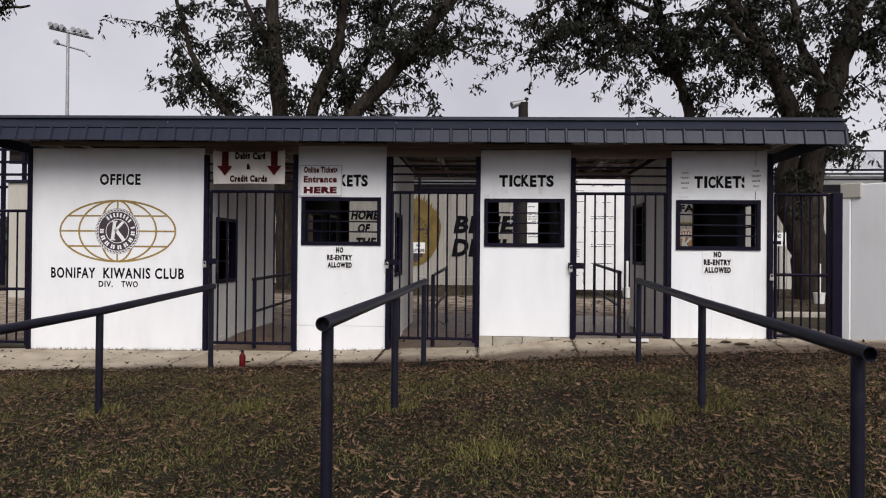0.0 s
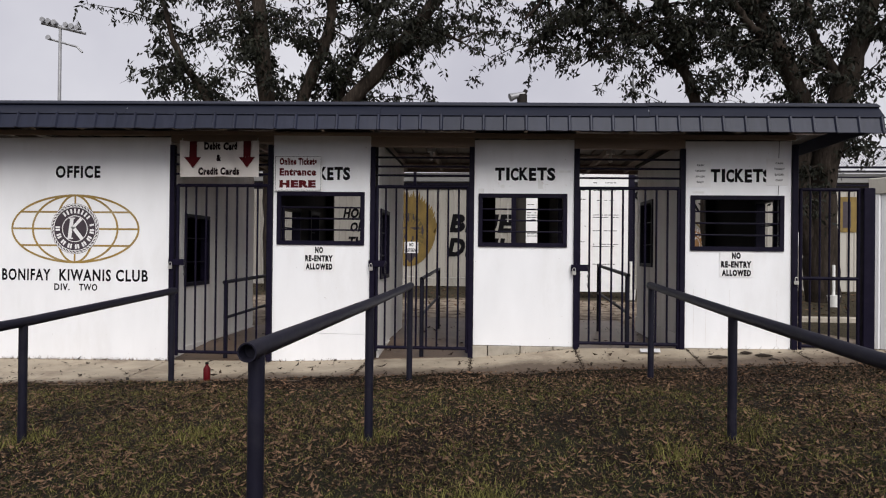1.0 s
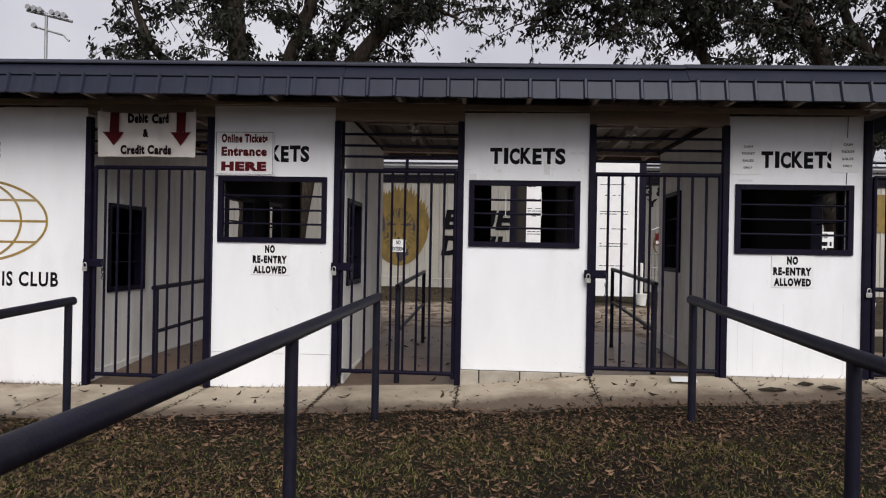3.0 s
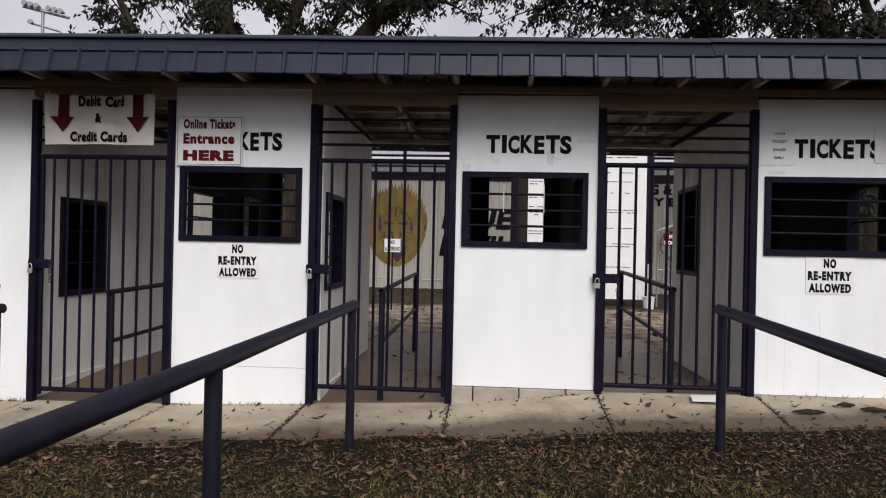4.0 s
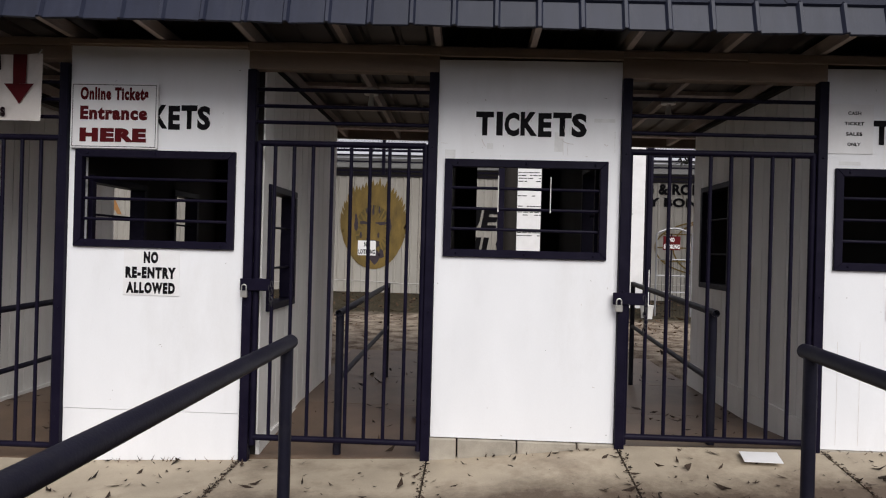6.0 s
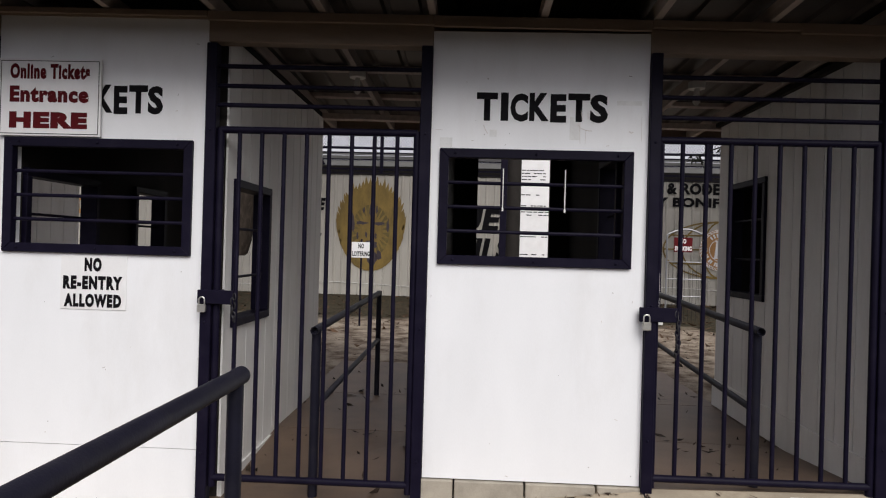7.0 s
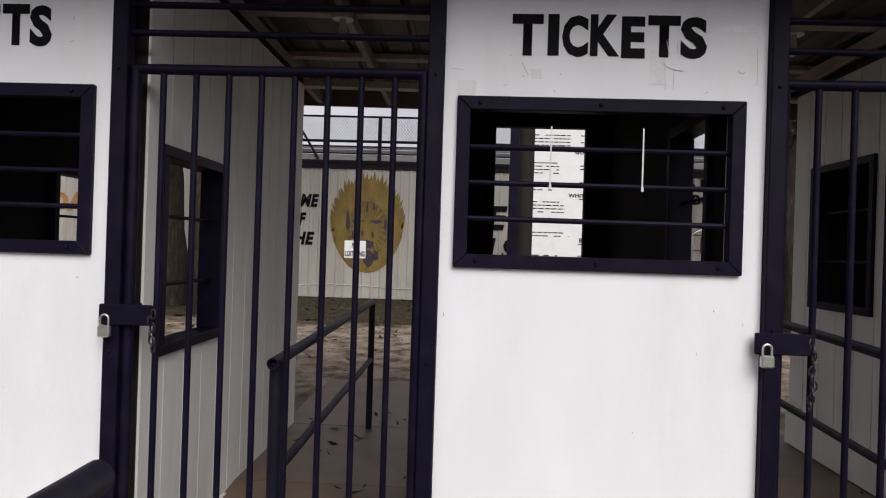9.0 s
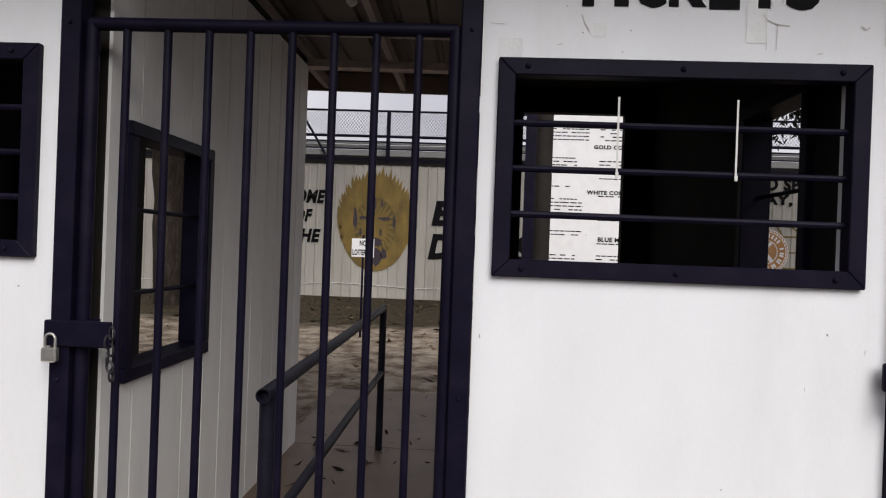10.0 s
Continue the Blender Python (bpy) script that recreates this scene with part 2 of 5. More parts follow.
def walkway_material():
    """The walkway's concrete with brown soil washed over its front edge, in an uneven line."""
    m = per_piece(material("walkway_concrete", (0.40, 0.335, 0.25), 0.85, vary=0.3, scale=3, fine=140, bump=0.3, dirt=(0.15, 0.105, 0.07), dirt_amount=0.8, dirt_scale=1.7), 0.9, 1.06)
    N, L = m.node_tree.nodes, m.node_tree.links
    p = N["Principled BSDF"]
    src = p.inputs["Base Color"].links[0].from_socket
    geo, sep = N.new("ShaderNodeNewGeometry"), N.new("ShaderNodeSeparateXYZ")
    L.new(geo.outputs["Position"], sep.inputs[0])

    def math_node(op, a, b):
        n = N.new("ShaderNodeMath")
        n.operation = op
        for sock, v in ((n.inputs[0], a), (n.inputs[1], b)):
            if isinstance(v, float):
                sock.default_value = v
            else:
                L.new(v, sock)
        return n.outputs[0]

    def nz(scale, detail, rough):
        n = N.new("ShaderNodeTexNoise")
        n.inputs["Scale"].default_value, n.inputs["Detail"].default_value, n.inputs["Roughness"].default_value = scale, detail, rough
        L.new(geo.outputs["Position"], n.inputs["Vector"])
        return n.outputs["Fac"]

    depth = math_node("SUBTRACT", math_node("SUBTRACT", sep.outputs["Y"], math_node("MULTIPLY", sep.outputs["X"], 0.10)), 9.97)
    depth = math_node("SUBTRACT", depth, math_node("MULTIPLY", nz(1.3, 4, 0.6), 0.62))
    depth = math_node("SUBTRACT", depth, math_node("MULTIPLY", nz(16.0, 6, 0.75), 0.28))
    fac = N.new("ShaderNodeMapRange")
    for k, v in (("From Min", -0.24), ("From Max", 0.06), ("To Min", 0.92), ("To Max", 0.0)):
        fac.inputs[k].default_value = v
    L.new(depth, fac.inputs["Value"])
    soil = N.new("ShaderNodeMixRGB")
    soil.inputs[1].default_value, soil.inputs[2].default_value = (0.028, 0.018, 0.012, 1), (0.12, 0.078, 0.05, 1)
    L.new(nz(70.0, 6, 0.7), soil.inputs[0])
    mx = N.new("ShaderNodeMixRGB")
    L.new(fac.outputs[0], mx.inputs[0])
    L.new(src, mx.inputs[1])
    L.new(soil.outputs[0], mx.inputs[2])
    L.new(mx.outputs[0], p.inputs["Base Color"])
    return m


WALKWAY = walkway_material()


# ---- building blocks ----
def origin(ob):
    v = Vector()
    while ob:
        v += ob.location
        ob = ob.parent
    return v


def thing(name, at, label="", category="", group="", kind=""):
    ob = new(name)
    ob.location = at
    ob.empty_display_size = 0.1
    return tagged(ob, label, category, group, kind)


def part(name, bm, mat, parent=None, label="", smooth=False, kind="", category="", group=""):
    """Links a bmesh in world coordinates as one mesh object under its thing."""
    if parent:
        bmesh.ops.translate(bm, vec=-origin(parent), verts=bm.verts)
    me = bpy.data.meshes.new(name)
    bm.to_mesh(me)
    bm.free()
    me.materials.append(mat)
    if smooth:
        me.polygons.foreach_set("use_smooth", [True] * len(me.polygons))
        me.set_sharp_from_angle(angle=radians(40))
    ob = new(name, me)
    ob.parent = parent
    return tagged(ob, label, category, group, kind)


def box(bm, x0, x1, y0, y1, z0, z1, bevel=0.0):
    r = bmesh.ops.create_cube(bm, size=1.0, matrix=Matrix.Translation(((x0 + x1) / 2, (y0 + y1) / 2, (z0 + z1) / 2)) @ Matrix.Diagonal((x1 - x0, y1 - y0, z1 - z0, 1)))
    if bevel:
        bmesh.ops.bevel(bm, geom=list({e for v in r["verts"] for e in v.link_edges}), offset=bevel, segments=1, affect="EDGES")
    return bm


def boxm(*a, bevel=0.0):
    return box(bmesh.new(), *a, bevel=bevel)


def tube(bm, pts, radii, n=10, caps=True):
    """A round tube along points, with a radius at each."""
    pts = [Vector(p) for p in pts]
    rings, prev = [], None
    for i, p in enumerate(pts):
        d = (pts[min(i + 1, len(pts) - 1)] - pts[max(i - 1, 0)]).normalized()
        up = Vector((0, 0, 1)) if abs(d.z) < 0.9 else Vector((1, 0, 0))
        a = d.cross(prev if prev else up).normalized() if not prev else (prev - d * prev.dot(d)).normalized()
        prev = a
        b = d.cross(a)
        r = radii[i] if isinstance(radii, (list, tuple)) else radii
        rings.append([bm.verts.new(p + (a * math.cos(k * 2 * math.pi / n) + b * math.sin(k * 2 * math.pi / n)) * r) for k in range(n)])
    for u, v in zip(rings, rings[1:]):
        for k in range(n):
            bm.faces.new((u[k], u[(k + 1) % n], v[(k + 1) % n], v[k]))
    if caps:
        bm.faces.new(rings[0][::-1])
        bm.faces.new(rings[-1])
    return bm


def tubem(pts, radii, n=10, caps=True):
    return tube(bmesh.new(), pts, radii, n, caps)


def hollow_end(bm, p, d, r, n=20, depth=0.06):
    """An open pipe end at p: a rim and a dark bore going back along d."""
    p, d = Vector(p), Vector(d).normalized()
    a = d.cross(Vector((0, 0, 1))).normalized()
    b = d.cross(a)
    rings = []
    for rr, back in ((r, 0.0), (r * 0.86, 0.0), (r * 0.86, depth)):
        rings.append([bm.verts.new(p + d * back + (a * math.cos(k * 2 * math.pi / n) + b * math.sin(k * 2 * math.pi / n)) * rr) for k in range(n)])
    for u, v in zip(rings, rings[1:]):
        for k in range(n):
            bm.faces.new((u[k], u[(k + 1) % n], v[(k + 1) % n], v[k]))
    bm.faces.new(rings[-1])
    return bm


def pierced(bm, u0, u1, z0, z1, w0, w1, holes, axis):
    """A wall slab from u0 to u1 along x (axis 'x') or y, from w0 to w1 in thickness, with rectangular holes (u0, u1, z0, z1)."""
    us = sorted({u0, u1, *[min(max(h[k], u0), u1) for h in holes for k in (0, 1)]})
    zs = sorted({z0, z1, *[min(max(h[k], z0), z1) for h in holes for k in (2, 3)]})
    solid = {(i, j) for i in range(len(us) - 1) for j in range(len(zs) - 1)
             if not any(h[0] <= (us[i] + us[i + 1]) / 2 <= h[1] and h[2] <= (zs[j] + zs[j + 1]) / 2 <= h[3] for h in holes)}
    made = {}

    def corner(i, j, w):
        if (i, j, w) not in made:
            made[i, j, w] = bm.verts.new((us[i], (w0, w1)[w], zs[j]) if axis == "x" else ((w0, w1)[w], us[i], zs[j]))
        return made[i, j, w]

    for i, j in solid:
        for w in (0, 1):
            bm.faces.new([corner(i + a, j + b, w) for a, b in ((0, 0), (1, 0), (1, 1), (0, 1))])
        for di, dj, p, q in ((-1, 0, (0, 0), (0, 1)), (1, 0, (1, 0), (1, 1)), (0, -1, (0, 0), (1, 0)), (0, 1, (0, 1), (1, 1))):
            if (i + di, j + dj) not in solid:
                bm.faces.new([corner(i + p[0], j + p[1], 0), corner(i + q[0], j + q[1], 0), corner(i + q[0], j + q[1], 1), corner(i + p[0], j + p[1], 1)])
    bmesh.ops.recalc_face_normals(bm, faces=bm.faces)
    return bm


def lettering(body, rect, y, bold=0.02, depth=0.002, slant=0.0, spacing=1.08):
    """Text stretched into the rectangle (x0, x1, z0, z1) on a wall that faces -y, at y."""
    cu = bpy.data.curves.new("lettering", "FONT")
    cu.body, cu.align_x, cu.offset, cu.resolution_u = body, "CENTER", bold, 3
    cu.space_character = spacing
    ob = new("lettering", cu)
    bpy.context.view_layer.update()
    me = bpy.data.meshes.new_from_object(ob.evaluated_get(bpy.context.evaluated_depsgraph_get()))
    bpy.data.objects.remove(ob)
    bm = bmesh.new()
    bm.from_mesh(me)
    bpy.data.meshes.remove(me)
    xs, ys = [v.co.x for v in bm.verts], [v.co.y for v in bm.verts]
    x0, x1, z0, z1 = rect
    for v in bm.verts:
        u, w = (v.co.x - min(xs)) / (max(xs) - min(xs)), (v.co.y - min(ys)) / (max(ys) - min(ys))
        z = z0 + w * (z1 - z0)
        v.co = (x0 + u * (x1 - x0) + slant * (z - z0), y - depth, z)
    return bm


def bars_of_print(bm, rect, y, rows, rng, fill=0.8, thick=0.5):
    """Rows of unreadable print as small plain bars."""
    x0, x1, z0, z1 = rect
    h = (z1 - z0) / rows
    for i in range(rows):
        zc = z1 - (i + 0.5) * h
        x = x0
        while x < x1 - 0.01:
            w = min(rng.uniform(0.5, 1.6) * h * 1.4, x1 - x)
            if rng.random() < fill:
                flat(bm, x, x + w * 0.82, zc - h * thick / 2, zc + h * thick / 2, y)
            x += w
    return bm


def flat(bm, x0, x1, z0, z1, y):
    return bm.faces.new([bm.verts.new(c) for c in ((x0, y, z0), (x1, y, z0), (x1, y, z1), (x0, y, z1))])


def poly(bm, pts, y):
    return bm.faces.new([bm.verts.new((a, y, b)) for a, b in pts])


def front_ground(x):
    return 0.205 + 0.034 * (max(-9, min(9, x)) + 0.89)


def ground_z(x, y):
    t = min(1, max(0, (y - 10.0) / 3.0))
    t = t * t * (3 - 2 * t)
    base = front_ground(x) * (1 - t) + (0.31 + 0.01 * max(0, min(12, y - 13.5))) * t
    if 9.4 < y <= 10.5:
        base += 0.016 * math.exp(-((y - walk_front(x)) / 0.12) ** 2) * (1 + 1.2 * noise.noise((x * 1.7, y * 3, 7.0)))
    return base - (0.10 if 10.45 < y < 14.3 and -8 < x < 5 else 0.0)


FACE = 10.95


def slab_back(x):
    knots = ((-8, 0.09), (-6.6, 0.13), (-4.06, 0.15), (-2.72, 0.165), (-1.48, 0.215), (-0.18, 0.27), (1.04, 0.405), (2.4, 0.43), (3.62, 0.45), (6, 0.46))
    for (a, u), (b, v) in zip(knots, knots[1:]):
        if x <= b:
            return u + (v - u) * (x - a) / (b - a)
    return knots[-1][1]


def slab_front(x):
    return 0.215 + 0.034 * (x + 0.89)


def walk_front(x):
    """Where the lawn's soil meets the walkway: it creeps up the slabs towards the east."""
    return min(10.30, max(9.66, 9.97 + 0.10 * x))


def walk_z(x, y):
    f = walk_front(x) - 0.05
    k = min(1.0, max(0.0, (y - f) / (FACE - f)))
    return slab_front(x) * (1 - k) + slab_back(x) * k


# ---- ground ----
def make_ground():
    xs = sorted({*np.linspace(-9, 9, 145).round(3), -2000, -400, -120, -60, -30, -18, -12, 12, 18, 30, 60, 120, 400, 2000})
    ys = sorted({*np.linspace(-1, 15, 65).round(3), *np.linspace(9.42, 10.5, 37).round(3), -2000, -300, -60, -20, -8, -4, 17, 19, 21, 23, 25, 28, 34, 45, 70, 120, 300, 1000, 3000})
    rng = random.Random(3)
    verts = [(x, y, ground_z(x, y) + (rng.uniform(-0.012, 0.012) if abs(x) < 9 and y < 10 else 0)) for y in ys for x in xs]
    w = len(xs)
    faces = [(j * w + i, j * w + i + 1, (j + 1) * w + i + 1, (j + 1) * w + i) for j in range(len(ys) - 1) for i in range(w - 1)]
    me = bpy.data.meshes.new("ground")
    me.from_pydata(verts, [], faces)
    me.materials.append(LAWN)
    me.polygons.foreach_set("use_smooth", [True] * len(me.polygons))
    tagged(new("ground", me), "worn lawn of dark soil, short grass and dead leaves", "ground", kind="structure")


make_ground()


def quad_slab(bm, c, thick):
    """A slab from four top corners, counterclockwise."""
    top = [bm.verts.new(p) for p in c]
    low = [bm.verts.new((p[0], p[1], p[2] - thick)) for p in c]
    bm.faces.new(top)
    bm.faces.new(low[::-1])
    for k in range(4):
        bm.faces.new((low[k], low[(k + 1) % 4], top[(k + 1) % 4], top[k]))
    return bm


def make_pavement():
    walkway = thing("pavement", (0, 10.5, 0.2), "beige concrete walkway strewn with dead leaves along the booths", "pavement", kind="structure")
    cuts = (-8.6, -6.6, -4.05, -2.74, -1.47, -0.2, 1.06, 2.39, 3.63, 5.2)
    for k, (a, b) in enumerate(zip(cuts, cuts[1:])):
        g = 0.006
        part("slab", quad_slab(bmesh.new(), ((a + g, walk_front(a) - 0.05, slab_front(a)), (b - g, walk_front(b) - 0.05, slab_front(b)), (b - g, FACE + 0.02, slab_back(b)), (a + g, FACE + 0.02, slab_back(a))), 0.14), WALKWAY, walkway)
    passage = thing("floor", (0, 12.5, 0.3), "stained concrete floor of the entrance passages", "floor", kind="structure")
    for a, b in ((-4.05, -2.74), (-1.47, -0.2), (1.06, 2.39)):
        ys = (FACE + 0.03, 12.2, 13.45, 15.2)
        for c, d in zip(ys, ys[1:]):
            def zf(x, y):
                k = min(1, (y - FACE) / 1.2)
                return slab_back(x) * (1 - k) + (0.33 if a > -3 else 0.24) * k
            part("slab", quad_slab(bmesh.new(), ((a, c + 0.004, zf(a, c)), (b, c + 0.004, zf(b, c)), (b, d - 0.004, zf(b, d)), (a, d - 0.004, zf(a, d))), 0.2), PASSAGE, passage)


make_pavement()


# ---- booths ----
WALL_TOP = 2.95
REAR = 13.5


def barred_window(parent, x0, x1, z0, z1, bars=3):
    """A front window: a mitred steel frame proud of the wall, with bolts and round horizontal bars."""
    win = thing("window", (0, 0, 0))
    win.parent = parent
    win.location = Vector(((x0 + x1) / 2, FACE, z0)) - origin(parent)
    w, y0, y1 = 0.052, FACE - 0.022, FACE + 0.03
    for name, c in (("frame_top", ((x0, z1), (x1, z1), (x1 - w, z1 - w), (x0 + w, z1 - w))), ("frame_bottom", ((x0, z0), (x0 + w, z0 + w), (x1 - w, z0 + w), (x1, z0))),
                    ("frame_side", ((x0, z0), (x0, z1), (x0 + w, z1 - w), (x0 + w, z0 + w))), ("frame_side", ((x1, z0), (x1 - w, z0 + w), (x1 - w, z1 - w), (x1, z1)))):
        bm = bmesh.new()
        f = [bm.verts.new((a, y0, b)) for a, b in c]
        g = [bm.verts.new((a, y1, b)) for a, b in c]
        bm.faces.new(f)
        bm.faces.new(g[::-1])
        for k in range(4):
            bm.faces.new((f[k], g[k], g[(k + 1) % 4], f[(k + 1) % 4]))
        bmesh.ops.recalc_face_normals(bm, faces=bm.faces)
        bmesh.ops.bevel(bm, geom=bm.edges[:], offset=0.003, segments=1, affect="EDGES")
        part(name, bm, NAVY, win)
    for fx in (0.08, 0.5, 0.92):
        for z in (z0 + w / 2, z1 - w / 2):
            bm = bmesh.new()
            bmesh.ops.create_uvsphere(bm, u_segments=8, v_segments=5, radius=0.009, matrix=Matrix.Translation((x0 + (x1 - x0) * fx, y0, z)))
            part("bolt", bm, NAVY, win)
    for k in range(bars):
        z = z1 - w - (z1 - z0 - 2 * w) * (k + 1) / (bars + 1)
        part("bar", tubem(((x0 + w * 0.4, FACE + 0.012, z), (x1 - w * 0.4, FACE + 0.012, z - 0.004)), 0.0105, 8), NAVY, win, smooth=True)
    return win


def side_window(parent, x, out, y0, y1, z0, z1, bars=2):
    """A window in a side wall at x: a dark boxed frame that stands proud on the side out (+1 or -1), with bars."""
    win = thing("window", (0, 0, 0))
    win.parent = parent
    win.location = Vector((x, (y0 + y1) / 2, z0)) - origin(parent)
    a, b = sorted((x - out * 0.10, x + out * 0.022))
    w = 0.05
    for name, r in (("frame_top", (y0, y1, z1 - w, z1)), ("frame_bottom", (y0, y1, z0, z0 + w)), ("frame_side", (y0, y0 + w, z0 + w, z1 - w)), ("frame_side", (y1 - w, y1, z0 + w, z1 - w))):
        part(name, boxm(a, b, r[0], r[1], r[2], r[3], bevel=0.004), NAVY, win)
    for k in range(bars):
        z = z0 + (z1 - z0) * (k + 1) / (bars + 1)
        part("bar", tubem(((x - out * 0.03, y0 + w * 0.5, z), (x - out * 0.03, y1 - w * 0.5, z)), 0.009, 8), NAVY, win, smooth=True)
    return win


def side_wall(parent, x, out, holes, z0, depth):
    """A side wall whose outer face is at x, clad on the outside with vertical grooved boards."""
    t = 0.07
    a, b = sorted((x - out * 0.012, x - out * t))
    # Near-black core, so the inner face holds the booth's shade in its colour.
    wall = part("side_wall", pierced(bmesh.new(), FACE + 0.1, depth, z0, WALL_TOP, a, b, holes, "y"), DARKSHADE, parent)
    y, step = FACE + 0.1, 0.203
    u, v = sorted((x - out * 0.012, x))
    while y < depth - 0.02:
        e = min(y + step, depth)
        through_board = [h for h in holes if h[0] <= y + 0.004 and h[1] >= e - 0.004]
        cuts = [z0, *sorted(z for h in through_board for z in h[2:]), WALL_TOP]
        for lo, hi in zip(cuts[::2], cuts[1::2]):
            part("board", pierced(bmesh.new(), y + 0.004, e - 0.004, lo, hi, u, v, holes, "y"), SIDING, wall)
        y = e
    c, d = sorted((x, x + out * 0.016))
    part("skirting", boxm(c, d, FACE + 0.1, depth, z0, z0 + 0.24), SIDING, wall)
    return wall


def booth(name, x0, x1, z0, label, left=(), right=(), rear=(), front=None, seam=None, set_out=0.0, top=2.95, depth=REAR):
    b = thing(name, ((x0 + x1) / 2, 12.2, z0), label, "ticket booth", group="booths of the entrance building")
    holes = [(front[0] + 0.03, front[1] - 0.03, front[2] + 0.03, front[3] - 0.03)] if front else []
    wall = part("front_wall", pierced(bmesh.new(), x0, x1, seam or z0, top, FACE, FACE + 0.09, holes, "x"), WHITE, b)
    if seam:
        part("lower_panel", boxm(x0, x1, FACE + 0.002, FACE + 0.09, z0, seam - 0.004), WHITE, wall)
    # Added thin liner: the dim room's shade put into a near-black sheet.
    part("shade_liner", pierced(bmesh.new(), x0 + 0.07, x1 - 0.07, z0, WALL_TOP, FACE + 0.092, FACE + 0.104, holes, "x"), DARKSHADE, b)
    side_wall(b, x0, -1, [(h[0] + 0.02, h[1] - 0.02, h[2] + 0.02, h[3] - 0.02) for h in left], z0 - 0.1, depth)
    side_wall(b, x1 + set_out, 1, [(h[0] + 0.02, h[1] - 0.02, h[2] + 0.02, h[3] - 0.02) for h in right], z0 - 0.1, depth)
    for h in left:
        side_window(b, x0, -1, *h)
    for h in right:
        side_window(b, x1 + set_out, 1, *h)
    # Rear wall, floor, ceiling and counter also carry the room's shade as colour.
    part("rear_wall", pierced(bmesh.new(), x0 + 0.07, x1 - 0.07, z0 - 0.1, WALL_TOP, depth - 0.08, depth, rear, "x"), DARKSHADE, b)
    part("floor_panel", boxm(x0 + 0.07, x1 - 0.07, FACE + 0.1, depth - 0.08, z0 - 0.05, z0 + 0.06), DARKSHADE, b)
    part("ceiling_panel", boxm(x0 + 0.07, x1 - 0.07, FACE + 0.1, depth - 0.08, 2.80, 2.82), DARKSHADE, b)
    part("counter", boxm(x0 + 0.08, x1 - 0.08, FACE + 0.105, FACE + 0.42, 1.50, 1.53), DARKSHADE, b)
    if front:
        barred_window(b, *front)
    return b, wall


office, office_wall = booth("office_booth", -6.60, -4.06, 0.13, "white-painted office booth with a gold globe emblem and black lettering", right=((11.34, 12.11, 1.07, 2.05),), rear=((-4.95, -4.80, 1.0, 2.1),), top=3.0, depth=13.95)
booth_a, wall_a = booth("ticket_booth", -2.72, -1.48, 0.175, "white ticket booth with barred window and an online tickets sign", left=((11.07, 11.86, 1.32, 2.15), (12.36, 12.90, 1.22, 2.16)), right=((11.16, 11.87, 1.21, 2.12),), rear=((-2.54, -1.85, 0.2, 2.62),), front=(-2.67, -1.552, 1.643, 2.31), seam=0.53, set_out=0.09, top=3.03)
booth_b, wall_b = booth("ticket_booth", -0.18, 1.04, 0.425, "white ticket booth with barred window on a concrete block base", right=((11.27, 11.86, 1.22, 2.36),), rear=((0.11, 0.79, 0.3, 2.66),), front=(-0.128, 0.960, 1.641, 2.298), top=2.964)
booth_c, wall_c = booth("ticket_booth", 2.375, 3.62, 0.44, "white ticket booth with barred window and small cash sales notices", left=((12.48, 13.22, 1.38, 2.37),), right=((11.18, 11.78, 1.25, 2.30),), front=(2.437, 3.535, 1.618, 2.287), rear=((3.19, 3.42, 1.4, 2.5),), top=2.942)

# concrete block course under the two higher booths
base_b = thing("block_base", (0.43, 11.0, 0.3), "course of rough concrete blocks under the booth wall", "block base")
for a, b in ((-0.21, -0.005), (0.005, 0.395), (0.405, 0.795), (0.805, 1.05)):
    part("block", boxm(a, b, FACE - 0.02, FACE + 0.10, 0.10, 0.418, bevel=0.006), BLOCK, base_b)
base_c = thing("block_base", (3.0, 11.0, 0.4), "low course of concrete blocks under the booth wall", "block base")
for a, b in ((2.37, 2.50), (2.51, 2.90), (2.91, 3.30), (3.31, 3.63)):
    part("block", boxm(a, b, FACE - 0.012, FACE + 0.10, 0.2, 0.436, bevel=0.006), BLOCK, base_c)


# ---- painted lettering and emblem ----
def paint(name, parent, body, rect, mat=BLACK, bold=0.025, slant=0.0, label="", y=FACE, depth=0.002):
    return part(name, lettering(body, rect, y, bold, depth, slant, 1.16), mat, parent, label)


paint("painted_word", office_wall, "OFFICE", (-5.60, -4.998, 2.475, 2.635), bold=0.04)
for body, x0, x1 in (("BONIFAY", -6.31, -5.65), ("KIWANIS", -5.533, -4.84), ("CLUB", -4.774, -4.348)):
    paint("painted_word", office_wall, body, (x0, x1, 1.145, 1.30), bold=0.03)
for body, x0, x1 in (("DIV.", -5.60, -5.39), ("TWO", -5.266, -5.02)):
    paint("painted_word", office_wall, body, (x0, x1, 1.022, 1.112), bold=0.03)


def tickets(parent, x0, x1, z0, z1):
    """The hand-painted word, letter by letter with its own uneven widths."""
    for k, (body, a, b) in enumerate((("T", 0.0, 0.161), ("I", 0.185, 0.243), ("C", 0.258, 0.393), ("K", 0.403, 0.554), ("E", 0.563, 0.684), ("T", 0.697, 0.863), ("S", 0.863, 1.0))):
        dz = 0.003 * math.sin(2.7 * k)
        paint("painted_letter", parent, body, (x0 + (x1 - x0) * a, x0 + (x1 - x0) * b, z0 + dz, z1 + dz), bold=0.05)


tickets(wall_a, -2.41, -1.74, 2.46, 2.624)
tickets(wall_b, 0.073, 0.812, 2.46, 2.62)
